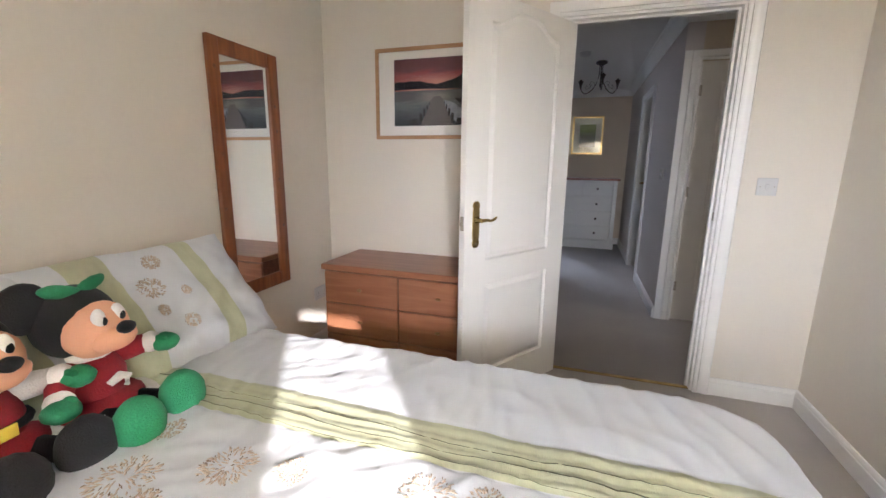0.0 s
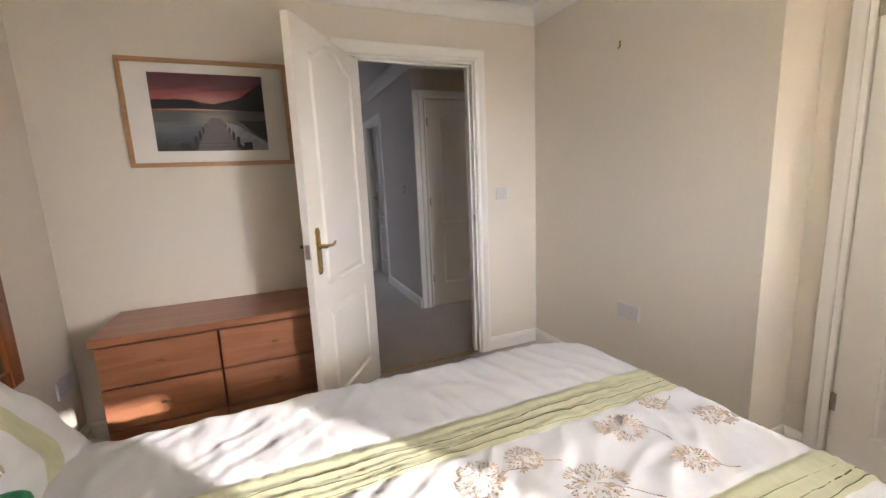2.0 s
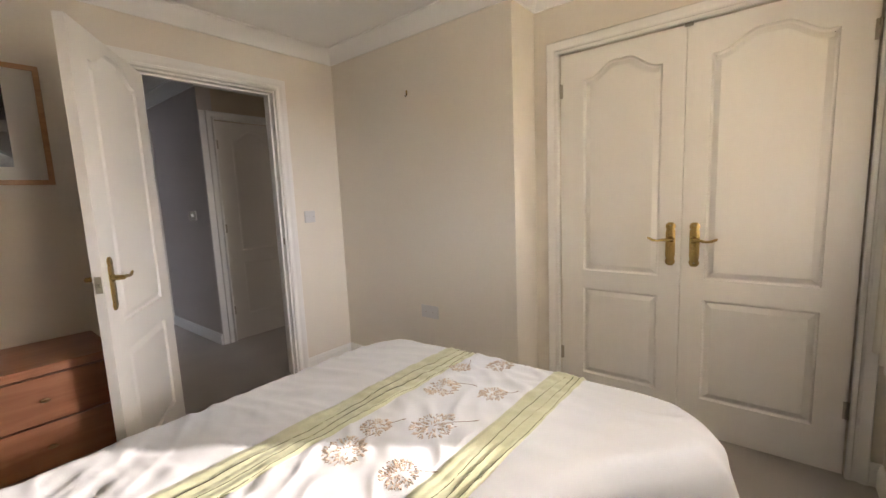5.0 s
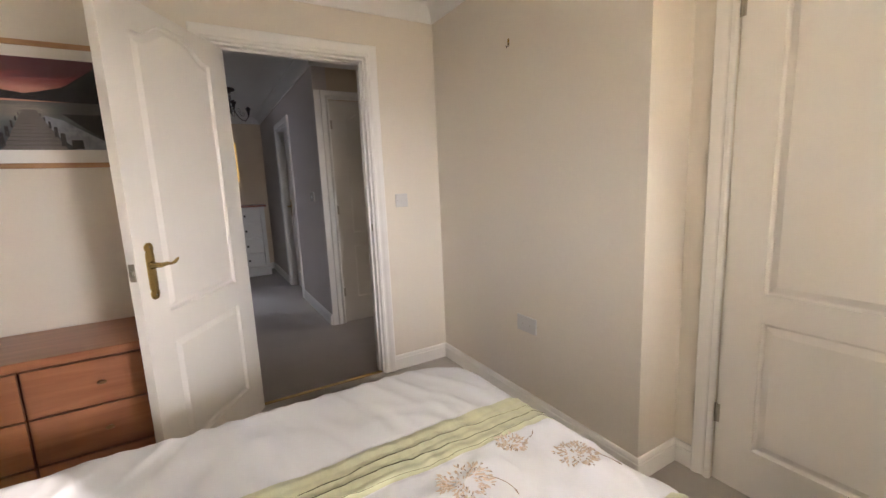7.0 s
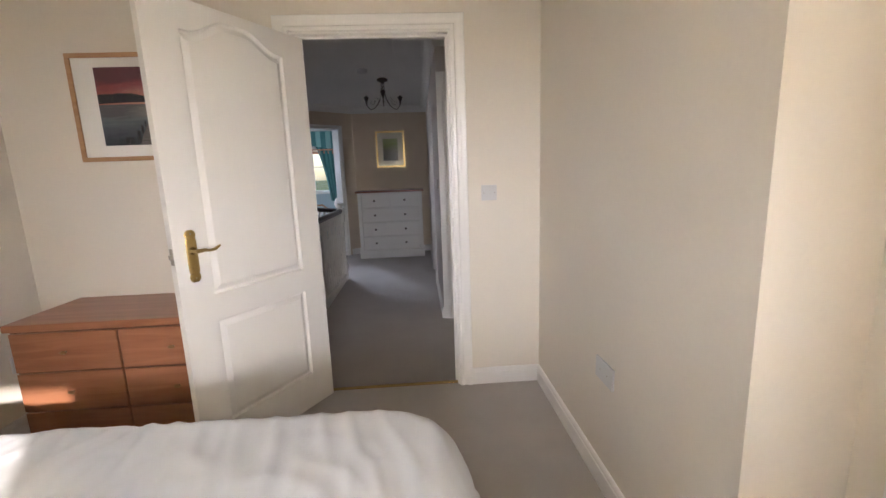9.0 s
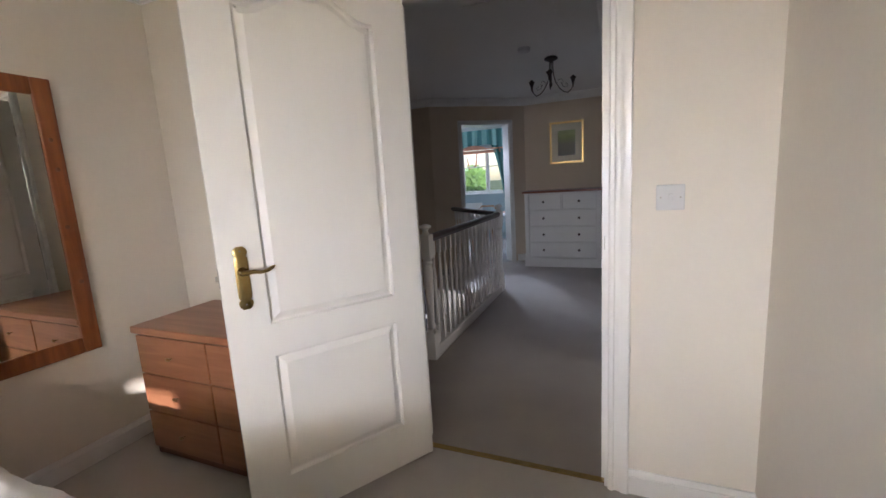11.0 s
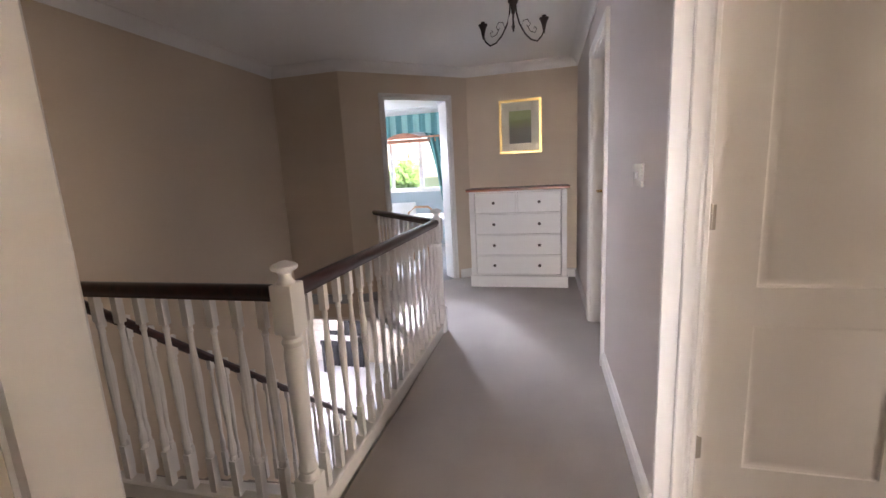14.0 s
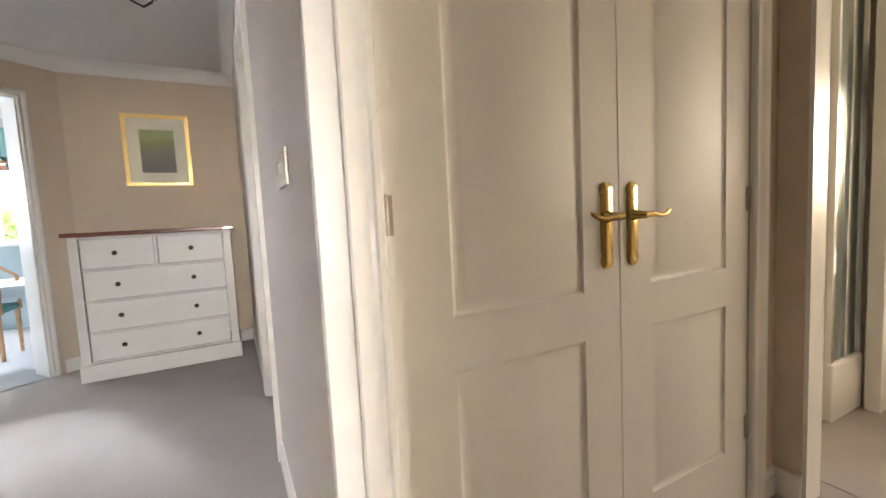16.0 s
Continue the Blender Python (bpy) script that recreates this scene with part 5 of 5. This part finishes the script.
for z0, z1, xs in ((0.144, 0.336, ((0.06, 0.94),)), (0.354, 0.561, ((0.06, 0.94),)), (0.579, 0.786, ((0.06, 0.94),)), (0.804, 1.011, ((0.06, 0.489), (0.511, 0.94)))):
    for a, b in xs:
        dr = part("drawer", solid(a + 0.002, b - 0.002, 0.016, 0.04, z0, z1, 0.003), WHITE_WOOD, lc, "white painted drawer front")
        for x in ((0.257, 0.725) if b - a > 0.5 else ((0.257,) if a < 0.3 else (0.725,))):
            lknob(dr, x, (z0 + z1) / 2)

ch = base("chandelier", pose(0.285, 5.25, 0), "small dark bronze ceiling light with three curved arms and candle cups", "ceiling light")
part("canopy", lathe(bmesh.new(), [(0.012, 2.322), (0.030, 2.335), (0.052, 2.343), (0.062, 2.350), (0.064, 2.362), (0.050, 2.374)], 22), KNOB, ch, "dark bronze ceiling rose", smooth=40)
part("stem", lathe(bmesh.new(), [(0.002, 2.10), (0.008, 2.11), (0.011, 2.125), (0.006, 2.14), (0.005, 2.23), (0.010, 2.24), (0.005, 2.25), (0.006, 2.325)], 14), KNOB, ch, "slender turned stem", smooth=40)
for k in range(3):
    a = radians(-86 + 120 * k)
    ca, sa = math.cos(a), math.sin(a)
    P = [(0.018, 2.325), (0.018, 2.27), (0.024, 2.21), (0.045, 2.145), (0.085, 2.088), (0.130, 2.055), (0.175, 2.048), (0.212, 2.082), (0.226, 2.125)]
    arm = part("arm", tube(bmesh.new(), [(r * ca, r * sa, z) for r, z in P], 0.0050, 8), KNOB, ch, "long curved bronze arm", smooth=True)
    Q = [(0.06, 2.13), (0.075, 2.165), (0.105, 2.175), (0.125, 2.150), (0.112, 2.128), (0.098, 2.142), (0.125, 2.105), (0.160, 2.098), (0.172, 2.122), (0.158, 2.138), (0.150, 2.124)]
    part("scroll", tube(bmesh.new(), [(r * ca, r * sa, z) for r, z in Q], 0.0022, 6), KNOB, arm, "thin bronze scroll", smooth=True)
    part("cup", lathe(bmesh.new(), [(0.002, -0.050), (0.007, -0.040), (0.005, -0.030), (0.010, -0.022), (0.013, 0.0), (0.020, 0.022), (0.030, 0.040), (0.031, 0.046), (0.014, 0.048), (0.013, 0.062), (0.010, 0.063)], 14, (0.228 * ca, 0.228 * sa, 2.145)), KNOB, arm, "bronze tulip-shaped candle cup", smooth=40)
sm = base("smoke_alarm", pose(0.11, 4.84, CEIL), "round white smoke alarm on the landing ceiling", "smoke alarm")
part("body", lathe(bmesh.new(), [(0.035, -0.036), (0.052, -0.03), (0.055, -0.010), (0.058, 0.0)], 24), PLASTIC, sm, smooth=40)
lh = base("loft_hatch", pose(0.2, 4.0, CEIL), "white loft hatch with a thin dark gap in the landing ceiling", "loft hatch", kind="structure")
part("hatch", solid(-0.28, 0.28, -0.28, 0.28, -0.012, -0.001, 0.003), CEILING, lh)

# ---- far bedroom ----
FY = 9.5
wall("wall_far_north", [(-4.2, -3.2, FY, FY + 0.12, 0, CEIL), (-1.15, 0.2, FY, FY + 0.12, 0, CEIL), (-3.2, -1.15, FY, FY + 0.12, 0, 0.98), (-3.2, -1.15, FY, FY + 0.12, 1.95, CEIL)], FAR_WALL, "pale blue wall with a wide window")
wall("wall_far_sides", [(-2.5, -1.45, 6.475, 6.52, 0, CEIL), (-4.3, -4.2, 6.2, FY + 0.12, 0, CEIL), (0.1, 0.2, 7.32, FY, 0, CEIL), (-4.2, -2.37, 6.1, 6.2, 0, CEIL), (-0.6, 0.1, 7.321, 7.40, 0, CEIL)], FAR_WALL, "pale blue bedroom wall")
finish("floor_far", slab(bmesh.new(), [(-4.2, 6.2), (-2.37, 6.2), (-1.9, 6.3), along(0.0, -0.02)] + [along(S0, -0.0), along(S1, 0.0), along(LEN, -0.03)] + [(-0.3, 7.33), (0.1, 7.33), (0.1, FY), (-4.2, FY)], -0.10, 0.004), PALE_CARPET, None, "pale blue-grey bedroom carpet", kind="structure")
finish("ceiling_far", slab(bmesh.new(), [(-4.3, 6.1), (-2.37, 6.1), (-2.37, 6.48), (-1.53, 6.48), (-0.43, 7.33), (0.2, 7.33), (0.2, 9.62), (-4.3, 9.62)], CEIL, CEIL + 0.12), CEILING, None, "white painted bedroom ceiling", kind="structure")
runs("cornice", CEILING, "white moulded plaster cornice", COVE, CEIL - 0.091, [([(0.1, 7.42), (0.1, FY), (-4.2, FY)], False)])
w3 = base("window_3", pose(0, FY, 0), "wide white casement window of the far bedroom", "window", kind="structure")
bm = bmesh.new()
for b in ((-3.2, -1.15, 0.98, 1.03), (-3.2, -1.15, 1.90, 1.95), (-3.2, -3.14, 1.03, 1.90), (-1.21, -1.15, 1.03, 1.90), (-2.75, -2.69, 1.03, 1.90), (-2.215, -2.155, 1.03, 1.90), (-1.675, -1.605, 1.03, 1.90), (-3.14, -2.75, 1.52, 1.54), (-2.69, -2.215, 1.52, 1.54), (-2.155, -1.675, 1.52, 1.54), (-1.605, -1.21, 1.52, 1.54)):
    box(bm, b[0], b[1], 0.01, 0.07, b[2], b[3], 0.004)
part("window_frame", bm, GLOSS, w3, "white casement frame")
for a, b in ((-3.14, -2.75), (-2.69, -2.215), (-2.155, -1.675), (-1.605, -1.21)):
    for z0, z1 in ((1.03, 1.52), (1.54, 1.90)):
        pn = part("pane", solid(a, b, 0.035, 0.040, z0, z1), GLASS, w3, "clear window pane")
        pn.visible_shadow = False
part("window_sill", solid(-3.25, -1.10, -0.09, 0.0, 0.955, 0.98, 0.004), GLOSS, w3, "white window sill")
pel = base("pelmet", pose(0, FY - 0.16, 0), "teal striped pelmet with a coral edge over the far window", "pelmet")
bm = bmesh.new()
N = 96
for i in range(N):
    a, b = -3.45 + 2.5 * i / N, -3.45 + 2.5 * (i + 1) / N
    def low(x):
        u = (x + 3.45) / 2.5 * 2.2
        return 1.90 + 0.07 * abs(math.sin(math.pi * (u - 0.1))) ** 3
    ya, yb = 0.008 * math.sin(a * 42), 0.008 * math.sin(b * 42)
    vs = [bm.verts.new(c) for c in ((a, ya, low(a)), (b, yb, low(b)), (b, yb, 2.26), (a, ya, 2.26), (a, ya + 0.02, low(a)), (b, yb + 0.02, low(b)), (b, yb + 0.02, 2.26), (a, ya + 0.02, 2.26))]
    for q in ((0, 1, 2, 3), (7, 6, 5, 4), (0, 4, 5, 1), (3, 2, 6, 7)):
        bm.faces.new([vs[k] for k in q]).material_index = (i // 4) % 2
bmesh.ops.remove_doubles(bm, verts=bm.verts, dist=0.0005)
part("valance", bm, [TEAL, TEAL_LIGHT], pel, "teal striped fabric valance")
part("trim", solid(-3.45, -0.95, -0.02, -0.008, 1.865, 1.895, 0.003), CORAL, pel, "coral edging")
bm = bmesh.new()
N = 24
for i in range(N):
    us = (i / N, (i + 1) / N)
    hs = [0.075 * max(0.02, math.sin(math.pi * u)) ** 0.8 for u in us]
    xs = [-2.15 + 0.58 * u for u in us]
    ys = [-0.034 - 0.006 * abs(math.sin(u * 30)) for u in us]
    a = [bm.verts.new(c) for c in ((xs[0], ys[0], 1.885), (xs[1], ys[1], 1.885), (xs[1], ys[1], 1.885 + hs[1]), (xs[0], ys[0], 1.885 + hs[0]), (xs[0], -0.022, 1.885), (xs[1], -0.022, 1.885), (xs[1], -0.022, 1.885 + hs[1]), (xs[0], -0.022, 1.885 + hs[0]))]
    for q in ((0, 1, 2, 3), (7, 6, 5, 4), (3, 2, 6, 7), (0, 4, 5, 1)):
        bm.faces.new([a[k] for k in q])
bmesh.ops.remove_doubles(bm, verts=bm.verts, dist=0.0004)
part("rosette", bm, CORAL, pel, "pleated coral fan at the pelmet's middle")
part("blind_head", solid(-3.3, -1.1, 0.05, 0.10, 1.80, 1.86, 0.004), CORAL, pel, "folded pink blind")
curtain("curtain", -1.50, -1.08, FY - 0.12, 0.80, 1.95, 4, TEAL, "teal curtain tied back beside the far window", 0.03, waist=0.6)
rad = base("radiator", pose(0, FY - 0.02, 0), "white panel radiator under the far window", "radiator")
bm = box(bmesh.new(), -2.9, -1.75, -0.09, -0.05, 0.20, 0.78, 0.01)
part("panel", bm, GLOSS, rad, "white ribbed radiator panel")
for i in range(26):
    part("rib", solid(-2.86 + i * 0.043, -2.84 + i * 0.043, -0.097, -0.0905, 0.24, 0.74, 0.003), GLOSS, rad, "white radiator rib")
for x in (-2.8, -1.85):
    part("bracket", solid(x, x + 0.03, -0.05, 0.018, 0.25, 0.70), GLOSS, rad)
tb = base("dressing_table", pose(-1.02, 8.35, 0), "light wooden dressing table with a white cloth and white fluffy things", "table")
part("tabletop", solid(-0.45, 0.55, -0.25, 0.25, 0.62, 0.65, 0.008), OAK, tb)
for x in (-0.40, 0.50):
    for y in (-0.2, 0.2):
        part("leg", lathe(bmesh.new(), [(0.016, 0), (0.02, 0.2), (0.026, 0.6), (0.026, 0.62)], 10, (x, y, 0)), OAK, tb, smooth=40)
cl = part("cloth", sweep(bmesh.new(), [(-0.44, -0.262), (0.54, -0.262)], [(0, 0.50), (0.006, 0.50), (0.006, 0.658), (0.0, 0.662), (-0.50, 0.662), (-0.50, 0.652), (0, 0.652)]), DUVET, tb, "white cloth hanging over the edge")
def bundle(name, at, size, label, seed, mat):
    bm = ball(bmesh.new(), (0, 0, size[2] * 0.9), size, segs=28)
    for v in bm.verts:
        v.co += v.co.normalized() * 0.03 * noise.noise(v.co * 12 + Vector((seed, 0, 0)))
        v.co.z = max(0, v.co.z)
    ob = finish(name, bm, mat, None, label, smooth=True)
    ob["category"] = "cushion"
    ob.location = at
bundle("cushion", (-0.86, 8.4, 0.663), (0.14, 0.12, 0.14), "white fluffy cushion lying on the dressing table", 2, PLUSH["white"])
chr_ = base("chair", pose(-1.28, 8.0, 0.004), "pale wooden armchair with a teal seat by the dressing table", "chair")
part("seat", solid(-0.2, 0.2, -0.2, 0.2, 0.40, 0.46, 0.02), TEAL, chr_, "teal padded seat")
for x in (-0.18, 0.18):
    for y in (-0.18, 0.18):
        part("leg", lathe(bmesh.new(), [(0.014, 0), (0.02, 0.4)], 10, (x, y, 0)), OAK, chr_)
for x in (-0.2, 0.2):
    part("arm", tube(bmesh.new(), [(x, 0.18, 0.62), (x, 0.0, 0.64), (x, -0.16, 0.62), (x, -0.18, 0.40)], 0.015, 8), OAK, chr_, "curved wooden arm", smooth=True)
part("backrest", tube(bmesh.new(), [(-0.2, 0.18, 0.40), (-0.2, 0.19, 0.70), (-0.1, 0.2, 0.78), (0.1, 0.2, 0.78), (0.2, 0.19, 0.70), (0.2, 0.18, 0.40)], 0.016, 8), OAK, chr_, "bowed wooden backrest", smooth=True)

# ---- bright room at the end of the landing ----
wall("wall_side_north", [(2.56, 3.45, 3.93, 4.03, 0, CEIL), (3.45, 3.55, 3.86, 4.9, 0, CEIL), (3.45, 6.4, 4.9, 5.0, 0, CEIL)], CREAM, "cream wall beyond the landing doorway")
# Opening in the east wall is out of view, added to let lamp light in.
wall("wall_side_end", [(6.3, 6.4, 0.9, 1.5, 0, CEIL), (6.3, 6.4, 3.1, 5.0, 0, CEIL), (6.3, 6.4, 1.5, 3.1, 0, 0.9), (6.3, 6.4, 1.5, 3.1, 2.05, CEIL), (2.46, 6.4, 0.8, 0.9, 0, CEIL), (2.46, 2.56, 0.9, 2.585, 0, CEIL)], CREAM, "cream wall of the bright room")
finish("floor_side", slab(bmesh.new(), [(2.56, 0.9), (6.3, 0.9), (6.3, 4.9), (3.45, 4.9), (3.45, 3.97), (2.56, 3.97)], -0.1, 0.003), CARPET, None, "pale beige carpet", kind="structure")
finish("ceiling_side", slab(bmesh.new(), [(2.46, 0.8), (6.4, 0.8), (6.4, 5.0), (3.451, 5.0), (3.451, 2.7), (2.46, 2.69)], CEIL, CEIL + 0.12), CEILING, None, "white ceiling of the bright room", kind="structure")
cab = base("shower_screen", pose(3.08, 3.925, 0), "tall glass screen in a chrome frame on a low white plinth", "screen", kind="structure")
part("plinth", solid(0.0, 0.33, -0.05, 0.0, 0.003, 0.28, 0.01), GLOSS, cab, "white panelled plinth")
CHROME = material("chrome", (0.75, 0.77, 0.77), 0.12, 1.0, bump=0)
for x in (0.0, 0.14, 0.30):
    part("post", solid(x, x + 0.022, -0.045, -0.015, 0.285, 2.05, 0.003), CHROME, cab, "chrome post")
SG = material("grey_green_mirror", (0.36, 0.42, 0.40), 0.15, 0.9, bump=0)
part("glass", solid(0.022, 0.30, -0.035, -0.028, 0.285, 2.05), SG, cab, "grey tinted glass")
part_ob = finish("trim", solid(3.38, 3.47, 3.80, 3.86, 0.0, CEIL, 0.004), GLOSS, None, "white gloss door casing of the bright room", kind="structure")
sb = base("bed", pose(5.0, 3.6, 0), "bed with layered white covers in the bright room", "bed")
for k, (z0, z1, g) in enumerate(((0.10, 0.30, 0.0), (0.31, 0.46, 0.02), (0.465, 0.56, 0.05))):
    part(("divan_base", "mattress", "cover")[k], solid(-0.9, 0.9, -0.5 - g, 1.2, z0, z1, 0.03), DUVET if k else MATTRESS, sb)
framed("picture", pose(6.298, 4.55, 1.55, 0, 0, -90), 1.2, 0.5, 0.02, flat((0.08, 0.12, 0.2), "blue_frame"), (0.05, 1.15, 0.05, 0.45), "wide blue picture on the wall of the bright room", faded_print)

# ---- outside ----
GRASS = material("grass", (0.06, 0.10, 0.03), 0.95, vary=0.4, grain=3, bump=0.5)
finish("ground", slab(bmesh.new(), [(-1500, -1500), (1500, -1500), (1500, 1500), (-1500, 1500)], -2.9, -2.77), GRASS, None, "grass round the house", kind="structure")
LEAFM = material("leaf_green", (0.10, 0.20, 0.05), 0.6, vary=0.4, grain=8, bump=0)
def shrub(x, y, z, r, seed, height):
    g = random.Random(seed)
    e = base("tree", pose(x, y, z), "leafy green garden tree outside the window", "tree")
    bm = bmesh.new()
    tube(bm, [(0, 0, 0), (0.05, 0.03, height * 0.5), (0, 0.1, height * 0.8)], [0.12, 0.08, 0.03], 8)
    for k in range(6):
        a = k * 1.1
        tube(bm, [(0, 0.03, height * (0.4 + 0.06 * k)), (r * 0.6 * math.cos(a), r * 0.6 * math.sin(a), height * (0.65 + 0.05 * k))], [0.04, 0.012], 6)
    part("trunk", bm, CHERRY_DARK, e, "brown trunk and limbs")
    bm = bmesh.new()
    for i in range(1500):
        a, b, q = g.uniform(0, 6.283), g.uniform(-1, 1), g.uniform(0.35, 1) ** 0.5
        k = math.sqrt(1 - b * b) * (0.75 + 0.35 * noise.noise((3 * math.cos(a), 3 * b, seed)))
        c = Vector((r * q * k * math.cos(a), r * q * k * math.sin(a), height * 0.72 + r * q * b * 0.8))
        d = Vector((g.gauss(0, 1), g.gauss(0, 1), g.gauss(0, 1))).normalized()
        s = d.orthogonal().normalized() * g.uniform(0.03, 0.05)
        d *= g.uniform(0.08, 0.13)
        bm.faces.new([bm.verts.new(v) for v in (c - d, c + s, c + d, c - s)])
    part("crown", bm, LEAFM, e, "crown of small green leaves")
shrub(-3.25, 13.5, -2.77, 0.55, 1, 5.6)
shrub(-5.2, 15.5, -2.77, 1.4, 2, 4.4)
